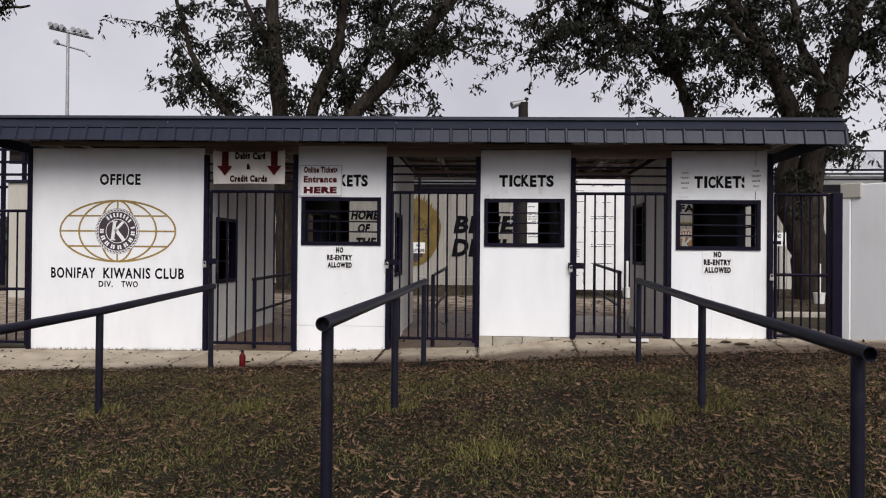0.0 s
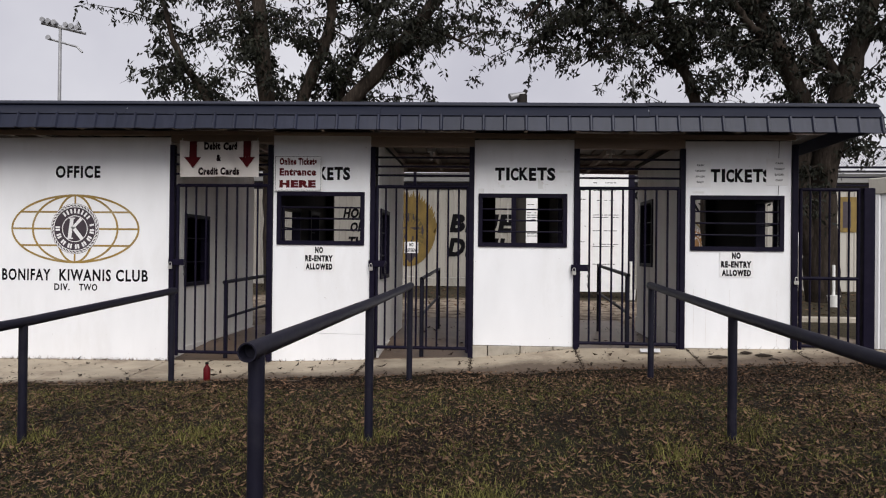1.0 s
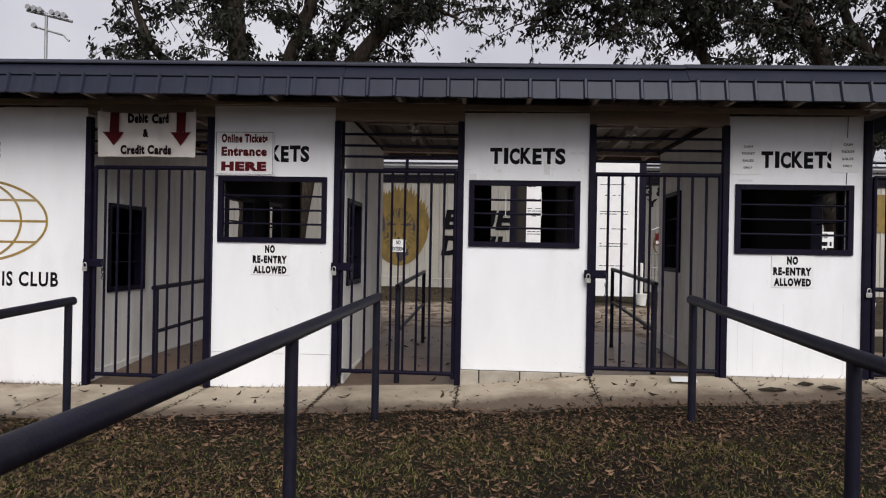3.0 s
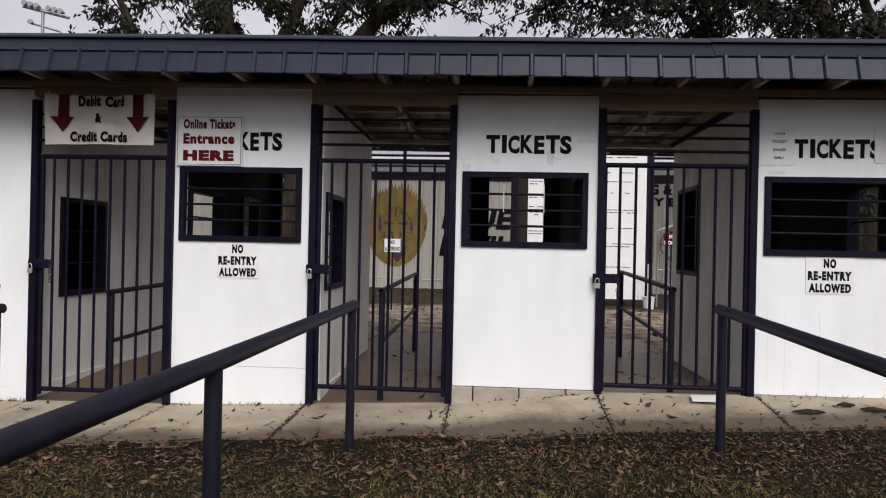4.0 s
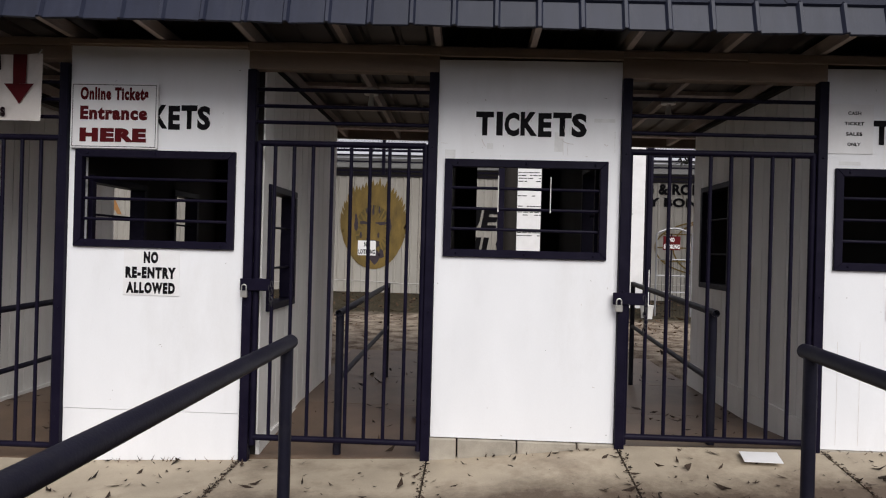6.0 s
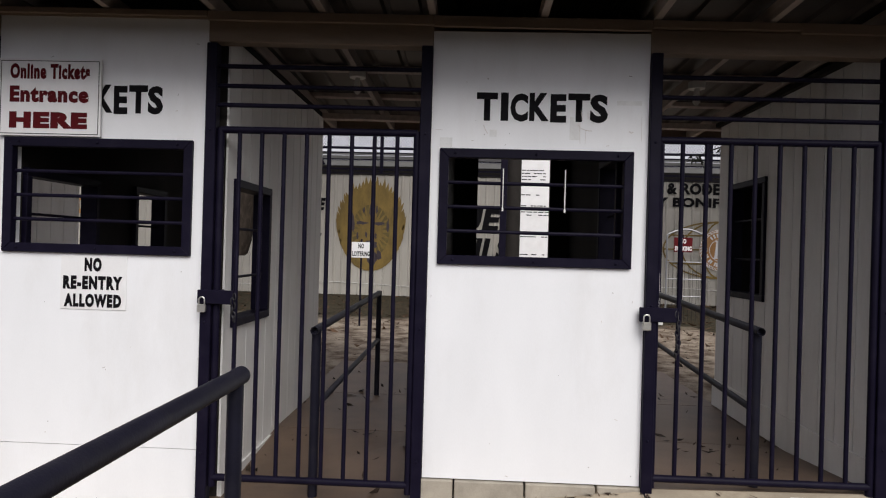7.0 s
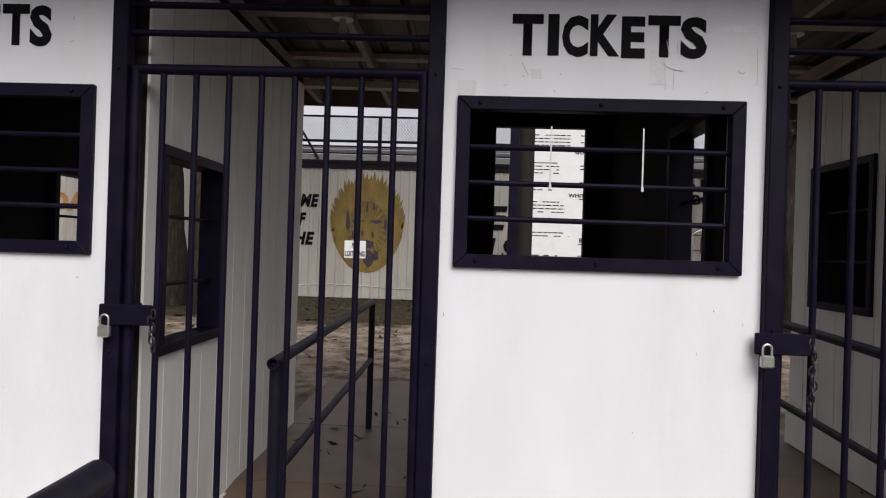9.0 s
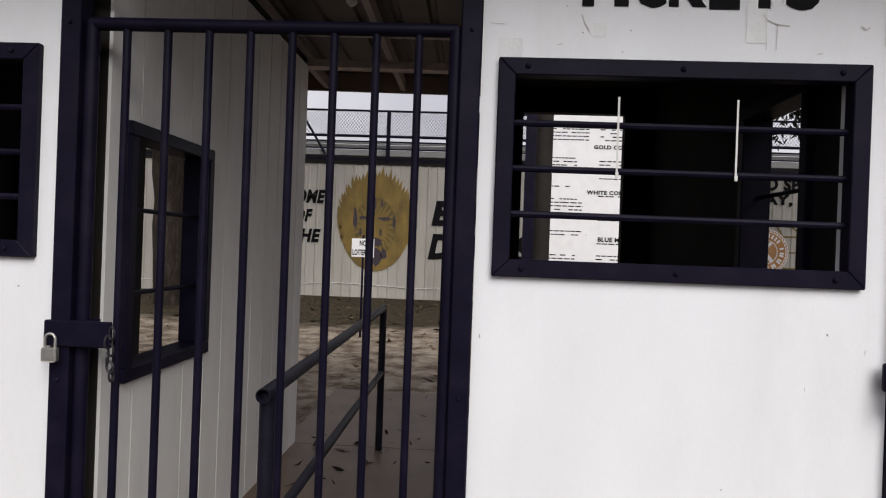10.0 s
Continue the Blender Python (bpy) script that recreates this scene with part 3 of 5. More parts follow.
tickets(wall_c, 2.672, 3.385, 2.447, 2.607)


def ribbon(bm, pts, w, y):
    """A flat painted line of width w through 2D points."""
    pts = [Vector(p) for p in pts]
    left, right = [], []
    for i, p in enumerate(pts):
        d = (pts[min(i + 1, len(pts) - 1)] - pts[max(i - 1, 0)]).normalized()
        n = Vector((-d.y, d.x)) * w / 2
        left.append(bm.verts.new((p.x + n.x, y, p.y + n.y)))
        right.append(bm.verts.new((p.x - n.x, y, p.y - n.y)))
    for k in range(len(pts) - 1):
        bm.faces.new((left[k], right[k], right[k + 1], left[k + 1]))


def disc(bm, cx, cz, r0, r1, y, n=48, sx=1.0):
    """A ring, or a disc where r0 is 0."""
    ring = lambda r: [bm.verts.new((cx + sx * r * math.cos(k * 2 * math.pi / n), y, cz + r * math.sin(k * 2 * math.pi / n))) for k in range(n)]
    o = ring(r1)
    if not r0:
        bm.faces.new(o)
        return
    i = ring(r0)
    for k in range(n):
        bm.faces.new((o[k], o[(k + 1) % n], i[(k + 1) % n], i[k]))


def globe(parent, cx, cz, a, b, y, r, line, mats):
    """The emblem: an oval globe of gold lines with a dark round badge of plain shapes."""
    gold, dark, pale = mats
    arc = [k * 2 * math.pi / 64 for k in range(65)]
    for f in (1.0, 0.67, 0.30):
        bm = bmesh.new()
        ribbon(bm, [(cx + a * f * math.cos(t), cz + b * math.sin(t)) for t in arc], line, y - 0.002 - 0.0004 * f)
        part("globe_line", bm, gold, parent, "gold painted oval line")
    for h in (-0.5, 0.0, 0.5):
        w = a * math.sqrt(1 - h * h)
        bm = bmesh.new()
        ribbon(bm, [(cx - w, cz + b * h), (cx + w, cz + b * h)], line * 0.9, y - 0.0028)
        part("globe_line", bm, gold, parent, "gold painted line")
    bm = bmesh.new()
    ribbon(bm, [(cx, cz - b), (cx, cz + b)], line * 0.9, y - 0.0031)
    part("globe_line", bm, gold, parent, "gold painted line")
    bm = bmesh.new()
    disc(bm, cx, cz, 0, r, y - 0.004)
    badge = part("badge", bm, dark, parent, "dark round badge")
    bm = bmesh.new()
    disc(bm, cx, cz, r * 0.955, r * 0.985, y - 0.0052)
    disc(bm, cx, cz, r * 0.86, r * 0.885, y - 0.0052)
    for k in range(40):
        t = k * 2 * math.pi / 40
        ribbon(bm, [(cx + r * 0.885 * math.cos(t), cz + r * 0.885 * math.sin(t)), (cx + r * 0.955 * math.cos(t + 0.12), cz + r * 0.955 * math.sin(t + 0.12))], r * 0.03, y - 0.0055)
    for k in range(34):
        t = math.pi * (0.22 + 0.56 * k / 8) if k < 8 else math.pi * (0.93 + 1.14 * (k - 8) / 25)
        if k % 3 != 2 or k < 8:
            ribbon(bm, [(cx + r * 0.62 * math.cos(t), cz + r * 0.62 * math.sin(t)), (cx + r * 0.8 * math.cos(t), cz + r * 0.8 * math.sin(t))], r * 0.075, y - 0.0055)
    disc(bm, cx, cz, r * 0.5, r * 0.53, y - 0.0052)
    for p, q, w in (((-0.22, -0.38), (-0.12, 0.42), 0.15), ((-0.12, 0.0), (0.26, 0.40), 0.12), ((-0.06, 0.05), (0.30, -0.40), 0.15), ((-0.34, -0.38), (-0.08, -0.38), 0.05), ((-0.26, 0.42), (0.0, 0.42), 0.05)):
        ribbon(bm, [(cx + p[0] * r, cz + p[1] * r), (cx + q[0] * r, cz + q[1] * r)], w * r, y - 0.006)
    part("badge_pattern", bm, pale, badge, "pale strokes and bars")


globe(office_wall, -5.33, 1.82, 0.85, 0.432, FACE, 0.325, 0.026, (GOLD, BADGE, PAPER))

# dried tape round the painted word
SCUFF = per_piece(material("paint_chip", (0.40, 0.37, 0.35), 0.8, vary=0.3, scale=30, fine=120, bump=0.0), 0.3, 1.7, island=True)
TAPE = material("tape", (0.73, 0.725, 0.72), 0.35, vary=0.15, scale=12, fine=80)
for parent, marks in ((wall_b, ((0.60, 0.66, 2.36, 2.49), (0.86, 1.0, 2.56, 2.585), (0.15, 0.19, 2.37, 2.41), (-0.13, -0.06, 2.30, 2.36))), (wall_c, ((2.46, 2.60, 2.31, 2.335),))):
    for m in marks:
        bm = bmesh.new()
        flat(bm, *m, FACE - 0.0015)
        part("tape_residue", bm, TAPE, parent)


# torn tape ends and old nicks round the word
for pts, w in (([(0.115, 2.435), (0.125, 2.41), (0.14, 2.385)], 0.006), ([(0.648, 2.445), (0.66, 2.428), (0.69, 2.416), (0.725, 2.412)], 0.006), ([(0.93, 2.415), (0.945, 2.405), (0.955, 2.412)], 0.008), ([(0.66, 2.53), (0.665, 2.50), (0.672, 2.47)], 0.004), ([(0.70, 2.52), (0.702, 2.48)], 0.003), ([(-0.16, 2.405), (-0.11, 2.402)], 0.003), ([(1.0, 2.50), (1.002, 2.36)], 0.003), ([(0.13, 2.70), (0.137, 2.695)], 0.012), ([(0.655, 2.43), (0.66, 2.34)], 0.003), ([(0.69, 2.42), (0.688, 2.34)], 0.003)):
    bm = bmesh.new()
    ribbon(bm, pts, w * 0.6, FACE - 0.0022)
    part("tape_tear", bm, SCUFF, wall_b)


# ---- signs ----
def sign(name, rect, label, category, y=FACE - 0.006, mat=PAPER, thick=0.004, group=""):
    x0, x1, z0, z1 = rect
    s = thing(name, ((x0 + x1) / 2, y, z0), label, category, group)
    part("panel", boxm(x0, x1, y, y + thick, z0, z1, bevel=0.001), mat, s)
    return s


for x0, x1, z0, z1 in ((-2.317, -1.925, 1.318, 1.632), (2.787, 3.183, 1.302, 1.614)):
    s = sign("paper_sign", (x0, x1, z0, z1), "white paper sign with black capitals below the window", "sign", group="re-entry signs")
    h = (z1 - z0)
    for body, a, b, l, r in (("NO", 0.70, 0.96, 0.36, 0.62), ("RE-ENTRY", 0.37, 0.62, 0.04, 0.94), ("ALLOWED", 0.04, 0.29, 0.06, 0.93)):
        part("printed_word", lettering(body, (x0 + (x1 - x0) * l, x0 + (x1 - x0) * r, z0 + h * a, z0 + h * b), FACE - 0.006, 0.072, spacing=1.24), BLACK, s)

online = sign("online_tickets_sign", (-2.70, -2.095, 2.317, 2.762), "white board sign with red lettering above the ticket window", "sign", y=FACE - 0.03, thick=0.012)
for body, r, bold in (("Online Tickets", (-2.635, -2.16, 2.645, 2.735), 0.06), ("Entrance", (-2.635, -2.165, 2.51, 2.605), 0.06), ("HERE", (-2.635, -2.17, 2.36, 2.455), 0.075)):
    part("printed_word", lettering(body, r, FACE - 0.03, bold, spacing=1.15), RED, online)
bm = bmesh.new()
for r in ((-2.69, -2.105, 2.748, 2.752), (-2.69, -2.105, 2.327, 2.331), (-2.69, -2.686, 2.331, 2.748), (-2.109, -2.105, 2.331, 2.748)):
    flat(bm, *r, FACE - 0.032)
part("border_line", bm, BLACK, online)

cash_a = sign("cash_notice", (2.385, 2.675, 2.385, 2.71), "small white cash sales notice taped to the wall", "sign", group="cash notices")
cash_b = sign("cash_notice", (3.325, 3.585, 2.41, 2.735), "small white cash sales notice taped to the wall", "sign", group="cash notices")
for s, x0, x1, z0 in ((cash_a, 2.385, 2.675, 2.385), (cash_b, 3.325, 3.585, 2.41)):
    for k, body in enumerate(("CASH", "TICKET", "SALES", "ONLY")):
        c, w = (x0 + x1) / 2 + 0.02, 0.0105 * len(body)
        part("printed_word", lettering(body, (c - w, c + w, z0 + 0.255 - 0.068 * k, z0 + 0.278 - 0.068 * k), FACE - 0.006, 0.03), BLACK, s)


def banner():
    """A vinyl banner tied over the first gate, sagging at the top where it has folded over."""
    x0, x1, z0, z1 = -3.915, -2.895, 2.487, 2.95
    yb = FACE - 0.05
    b = thing("banner", ((x0 + x1) / 2, yb, z0), "sagging white vinyl banner with red arrows tied above the gate", "banner")
    fold = lambda u, v: yb - 0.012 * math.sin(5 * u + 2 * v) - 0.018 * v * math.sin(9 * u + 0.7)
    bm = bmesh.new()
    nu, nv = 28, 10
    grid = [[bm.verts.new((x0 + (x1 - x0) * i / nu, fold(i / nu * 3, j / nv), z0 + (z1 - z0 - 0.03 * math.sin(math.pi * i / nu)) * j / nv + 0.008 * math.sin(3.0 * i / nu))) for j in range(nv + 1)] for i in range(nu + 1)]
    for i in range(nu):
        for j in range(nv):
            bm.faces.new((grid[i][j], grid[i + 1][j], grid[i + 1][j + 1], grid[i][j + 1]))
    part("sheet", bm, VINYL, b, smooth=True)

    def drape(bm, cuts=2):
        if cuts:
            bmesh.ops.subdivide_edges(bm, edges=[e for e in bm.edges if e.calc_length() > 0.06], cuts=cuts)
        for v in bm.verts:
            v.co.y = fold((v.co.x - x0) / (x1 - x0) * 3, (v.co.z - z0) / (z1 - z0)) - 0.009
        return bm

    for body, r in (("Debit Card", (-3.60, -3.17, 2.83, 2.93)), ("&", (-3.435, -3.375, 2.685, 2.77)), ("Credit Cards", (-3.68, -3.15, 2.515, 2.61))):
        part("printed_lettering", drape(lettering(body, r, yb, 0.065, spacing=1.18)), DARKPRINT, b)
    for cx in (-3.75, -3.045):
        bm = bmesh.new()
        for k in range(4):
            z = 2.741 + 0.05 * k
            poly(bm, ((cx - 0.048, z), (cx + 0.048, z), (cx + 0.048, z + 0.05), (cx - 0.048, z + 0.05)), yb)
        for k in range(4):
            w, v = 0.108 * (1 - k / 4), 0.108 * (1 - (k + 1) / 4)
            poly(bm, ((cx - w, 2.74 - 0.034 * k), (cx - max(v, 0.002), 2.706 - 0.034 * k), (cx + max(v, 0.002), 2.706 - 0.034 * k), (cx + w, 2.74 - 0.034 * k)), yb)
        part("arrow", drape(bm, 0), RED, b, "dark red downward arrow")
    for x in (x0 + 0.02, x1 - 0.02):
        part("tie", tubem(((x, yb - 0.02, 2.93), (x, yb + 0.02, 2.985)), 0.004, 6), PVC, b)


banner()


# ---- roof ----
RX0, RX1 = -7.35, 4.30


def roof():
    r = thing("roof", (-1.5, 12.0, 3.1), "low metal roof with dark blue ribbed fascia and wooden rafters", "roof", kind="structure")
    slope = lambda y: 3.04 - 0.02 * (y - FACE)
    # sheets
    bm = bmesh.new()
    x = RX0 + 0.02
    prof = []
    while x < RX1 - 0.02:
        prof += [(x, 0.0), (x + 0.17, 0.0), (x + 0.185, 0.022), (x + 0.215, 0.022)]
        x += 0.229
    rows = [[bm.verts.new((px, y, slope(y) + 0.13 + pz)) for px, pz in prof] for y in (10.66, 14.35)]
    for k in range(len(prof) - 1):
        bm.faces.new((rows[0][k], rows[0][k + 1], rows[1][k + 1], rows[1][k]))
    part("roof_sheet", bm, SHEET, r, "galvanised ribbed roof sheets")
    # purlins and rafters
    for y in (11.3, 12.36, 13.22):
        part("purlin", boxm(RX0 + 0.1, RX1 - 0.1, y, y + 0.09, slope(y) + 0.088, slope(y) + 0.124), WOOD, r)
    x = -0.84 - 0.63 * 9
    while x < 3.65:
        bm = bmesh.new()
        ya, yb, h = 10.43, 14.3, 0.085
        quad_slab(bm, ((x, ya, slope(ya) + h), (x + 0.04, ya, slope(ya) + h), (x + 0.04, yb, slope(yb) + h), (x, yb, slope(yb) + h)), h)
        part("rafter", bm, WOOD, r)
        x += 0.63
    # front and rear beams
    for a, b, low in ((-4.06, -2.722, 2.895), (-1.478, -0.182, 2.862), (1.042, 2.373, 2.856)):
        part("header_beam", boxm(a, b, FACE - 0.01, FACE + 0.08, low, 2.985, bevel=0.004), BEAM, r, "weathered painted header beam over the gate")
    for a, b, low in ((-6.62, -4.06, 2.968), (-4.06, -2.72, 2.985), (-2.72, -1.48, 2.998), (-1.48, -0.18, 2.978), (-0.18, 1.04, 2.970), (1.04, 1.85, 2.988), (1.85, 3.66, 2.975)):
        part("header_trim", boxm(a, b - 0.002, FACE - 0.036, FACE - 0.012, low, 3.032, bevel=0.003), BEAM, r)
    part("top_plate", boxm(-6.62, 3.66, FACE - 0.012, FACE + 0.11, 2.99, 3.036), BEAM, r)
    part("rear_fascia", boxm(RX0 + 0.02, RX1 - 0.02, 14.302, 14.33, 2.955, 3.12), BEAM, r)
    part("rear_beam", boxm(-6.62, 3.66, REAR + 0.002, REAR + 0.10, 2.935, 2.985), WOOD, r)
    for a in (-4.06, -2.72, -1.45, -0.18, 1.04, 2.375):
        part("side_plate", boxm(a - 0.045, a + 0.045, FACE + 0.12, REAR - 0.005, 2.952, 2.988), DARKSHADE, r)
    # soffit strip at the outer edge
    part("fascia_board", boxm(RX0 + 0.04, RX1 - 0.04, 10.405, 10.43, 3.05, 3.20), DARKSHADE, r)
    # ribbed fascia panels
    rng = random.Random(5)
    x = 0.15 - 0.241 * 31
    while x < RX1 - 0.05:
        xe = min(x + 0.964, RX1)
        bm = bmesh.new()
        prof, u = [], x
        while u < xe - 0.01:
            e = min(u + 0.241, xe)
            prof += [(u, 0.0), (u + 0.012, -0.022), (u + 0.030, -0.022), (u + 0.042, 0.0)]
            u = e
        prof.append((xe - 0.001, 0.0))
        lines = []
        bend = [rng.uniform(-0.006, 0.005) for _ in prof]
        for y, z, k in ((10.285, 3.125, 0), (10.262, 3.03, 0.2), (10.24, 2.945, 1), (10.252, 2.938, 1)):
            lines.append([bm.verts.new((px, y + py, z + bend[i] * k * 0.8)) for i, (px, py) in enumerate(prof)])
        for a, b in zip(lines, lines[1:]):
            for k in range(len(prof) - 1):
                bm.faces.new((a[k], b[k], b[k + 1], a[k + 1]))
        part("fascia_panel", bm, FASCIA, r)
        x = xe
    # cap flashing in lengths, with a small hem
    x = RX0 - 0.01
    while x < RX1:
        xe = min(x + 3.05, RX1 + 0.012)
        dz = rng.uniform(-0.006, 0.006)
        bm = bmesh.new()
        lines = [[bm.verts.new((px, y, z + dz)) for px in np.linspace(x, xe - 0.003, 9)] for y, z in ((10.74, 3.29), (10.48, 3.316), (10.445, 3.310), (10.43, 3.300), (10.376, 3.268), (10.372, 3.256), (10.398, 3.250), (10.282, 3.128), (10.268, 3.120), (10.278, 3.108))]
        for a, b in zip(lines, lines[1:]):
            for k in range(8):
                bm.faces.new((a[k], b[k], b[k + 1], a[k + 1]))
        part("cap_flashing", bm, CAPMETAL, r)
        x = xe
    bm = bmesh.new()
    x = 0.15 - 0.241 * 31
    while x < RX1:
        bmesh.ops.create_uvsphere(bm, u_segments=6, v_segments=4, radius=0.008, matrix=Matrix.Translation((x + 0.02, 10.280, 3.133)))
        x += 0.241
    part("screws", bm, CAPMETAL, r, kind="stuff")
    # end closures
    for xa in (RX0, RX1 - 0.015):
        bm = bmesh.new()
        pts = ((10.24, 2.945), (10.285, 3.125), (10.395, 3.24), (10.46, 3.29), (14.35, 3.16), (14.35, 2.96), (10.9, 3.0), (10.40, 2.99))
        a = [bm.verts.new((xa, y, z)) for y, z in pts]
        b = [bm.verts.new((xa + 0.013, y, z)) for y, z in pts]
        bm.faces.new(a)
        bm.faces.new(b[::-1])
        for k in range(len(pts)):
            bm.faces.new((a[k], b[k], b[(k + 1) % len(pts)], a[(k + 1) % len(pts)]))
        part("end_fascia", bm, CAPMETAL, r)
    # the roof hangs a little lower towards the east
    for ob in r.children:
        for v in ob.data.vertices:
            v.co.z += 0.009 * (1.0 - v.co.x - r.location.x)


roof()


# ---- gates ----
def round_bar(name, p, q, r, parent, mat=NAVY, n=10, label=""):
    return part(name, tubem((p, q), r, n), mat, parent, label, smooth=True)


def gate(x0, x1, z0, z1, inner, label, lock_z=1.35, lock=True, mid=None, y=FACE + 0.0, first=None, step=0.0):
    """A steel gate of round bars in a tube frame, between two steel posts, with fixed bars above."""
    g = thing("metal_gate", ((x0 + x1) / 2, y, z0), label, "gate", group="entrance gates")
    f = 0.021
    for x in (x0 + f, x1 - f):
        round_bar("stile", (x, y, z0 - 0.02), (x, y, z1), f, g, n=12)
    round_bar("top_rail", (x0 + f, y, z1 - f * 0.4), (x1 - f, y, z1 - f * 0.4), f, g, n=12)
    round_bar("bottom_rail", (x0 + f, y, z0 + 0.03), (x1 - f, y, z0 + 0.03), f, g, n=12)
    if mid:
        round_bar("middle_rail", (x0 + f, y, mid), (x1 - f, y, mid), f, g, n=12)
    for k in range(inner):
        x = first + step * k if first else x0 + f + (x1 - x0 - 2 * f) * (k + 1) / (inner + 1)
        round_bar("bar", (x, y, z0 + 0.03), (x, y, z1 - 0.02), 0.0125, g)
    if lock:
        plate = part("lock_plate", boxm(x0 - 0.075, x0 + 0.135, y - 0.048, y - 0.030, lock_z - 0.035, lock_z + 0.045, bevel=0.004), NAVY, g)
        part("lock_box", boxm(x0 - 0.01, x0 + 0.05, y - 0.030, y + 0.05, lock_z - 0.035, lock_z + 0.045, bevel=0.004), NAVY, plate)
        for z in (z0 + 0.14, z1 - 0.16):
            part("hinge", tubem(((x1 + 0.012, y - 0.02, z - 0.06), (x1 + 0.012, y - 0.02, z + 0.06)), 0.013, 10), NAVY, g, smooth=True)
    return g


def gate_frame(xa, xb, z0, z1, upper):
    """Square posts on both sides of an opening with fixed round bars between them, over the gate."""
    fr = thing("gateway", ((xa + xb) / 2, FACE, z0), "navy steel posts and fixed bars framing the entrance", "gateway", group="gateways")
    part("post", boxm(xa, xa + 0.062, FACE - 0.035, FACE + 0.03, z0 - 0.08, z1, bevel=0.004), NAVY, fr)
    part("post", boxm(xb - 0.062, xb, FACE - 0.035, FACE + 0.03, z0 - 0.08, z1, bevel=0.004), NAVY, fr)
    for z in upper:
        round_bar("bar", (xa + 0.05, FACE, z), (xb - 0.05, FACE, z - 0.005), 0.013, fr)
    for z in (z0 + 0.25, z0 + 1.0, z1 - 0.5):
        for x in (xa + 0.03, xb - 0.03):
            bm = bmesh.new()
            bmesh.ops.create_uvsphere(bm, u_segments=8, v_segments=5, radius=0.007, matrix=Matrix.Translation((x, FACE - 0.036, z)))
            part("bolt", bm, NAVY, fr)
    return fr


gate_frame(-4.062, -2.722, 0.22, 2.90, (2.775, 2.655, 2.535))
gate_frame(-1.478, -0.182, 0.27, 2.872, (2.745, 2.632, 2.522))
gate_frame(1.042, 2.373, 0.44, 2.850, (2.722, 2.609, 2.495))
gate(-3.985, -2.765, 0.235, 2.395, 8, "navy steel bar gate, shut and padlocked, under the banner", 1.40, first=-3.857, step=0.1335)
gate(-1.415, -0.238, 0.345, 2.387, 8, "navy steel bar gate, shut, chained and padlocked", 1.41, first=-1.284, step=0.1303)
gate(1.082, 2.318, 0.445, 2.377, 8, "navy steel bar gate, shut, chained and padlocked", 1.388, first=1.233, step=0.1335)

side_frame = thing("gate_post", (3.70, FACE, 0.4), "navy steel post beside the side gate", "post")
part("post", boxm(3.625, 3.69, FACE - 0.035, FACE + 0.03, 0.36, 2.90, bevel=0.004), NAVY, side_frame)
gate(3.71, 4.42, 0.46, 2.37, 5, "narrow navy steel bar side gate with a middle rail", mid=1.30, lock=False)
heavy_post = thing("gate_post", (4.50, FACE, 0.4), "thick navy steel post at the side gate", "post")
part("post", boxm(4.43, 4.56, FACE - 0.06, FACE + 0.06, 0.3, 2.38, bevel=0.006), NAVY, heavy_post)
gate(-7.85, -6.66, 0.19, 2.11, 7, "navy steel bar side gate with a middle rail beside the office", mid=0.98, lock=False)
left_post = thing("gate_post", (-6.63, FACE, 0.1), "navy steel post at the office corner", "post")
part("post", boxm(-6.655, -6.602, FACE - 0.04, FACE + 0.04, 0.05, 2.93, bevel=0.004), NAVY, left_post)


def padlock(x, z, y=FACE - 0.065):
    p = thing("padlock", (x, y, z), "brass and steel padlock hanging on the gate", "padlock", group="padlocks")
    part("body", boxm(x - 0.024, x + 0.024, y - 0.012, y + 0.012, z - 0.045, z, bevel=0.005), STEEL, p)
    arc = [(x + 0.016 * math.cos(t), y, z + 0.025 + 0.016 * math.sin(t)) for t in np.linspace(0, math.pi, 9)]
    part("shackle", tubem([(x + 0.016, y, z - 0.004), *arc, (x - 0.016, y, z - 0.004)], 0.0042, 8), STEEL, p, smooth=True)


def chain(x, z, y=FACE - 0.045, n=8):
    """A short chain wound on the gate bar and hanging down."""
    c = thing("chain", (x, y, z), "short dark steel chain hanging on the gate", "chain", group="gate chains")
    rng = random.Random(int(abs(x) * 100))
    for k in range(n):
        bm = bmesh.new()
        ring = [(0.011 * math.cos(t), 0.0, 0.019 * math.sin(t)) for t in np.linspace(0, 2 * math.pi, 13)]
        tube(bm, ring, 0.0035, 6, caps=False)
        m = pose(x + rng.uniform(-0.007, 0.007), y + rng.uniform(-0.005, 0.005), z - 0.026 * k, 0, rng.uniform(-18, 18), 90 * (k % 2) + rng.uniform(-25, 25))
        bmesh.ops.transform(bm, matrix=m, verts=bm.verts)
        part("link", bm, CHAINM, c, smooth=True)


for gx, gz, links in ((-3.985, 1.40, 7), (-1.415, 1.41, 6), (1.082, 1.388, 10)):
    padlock(gx - 0.04, gz - 0.035)
    chain(gx + 0.135, gz + 0.012, n=links)
padlock(3.66, 1.27)


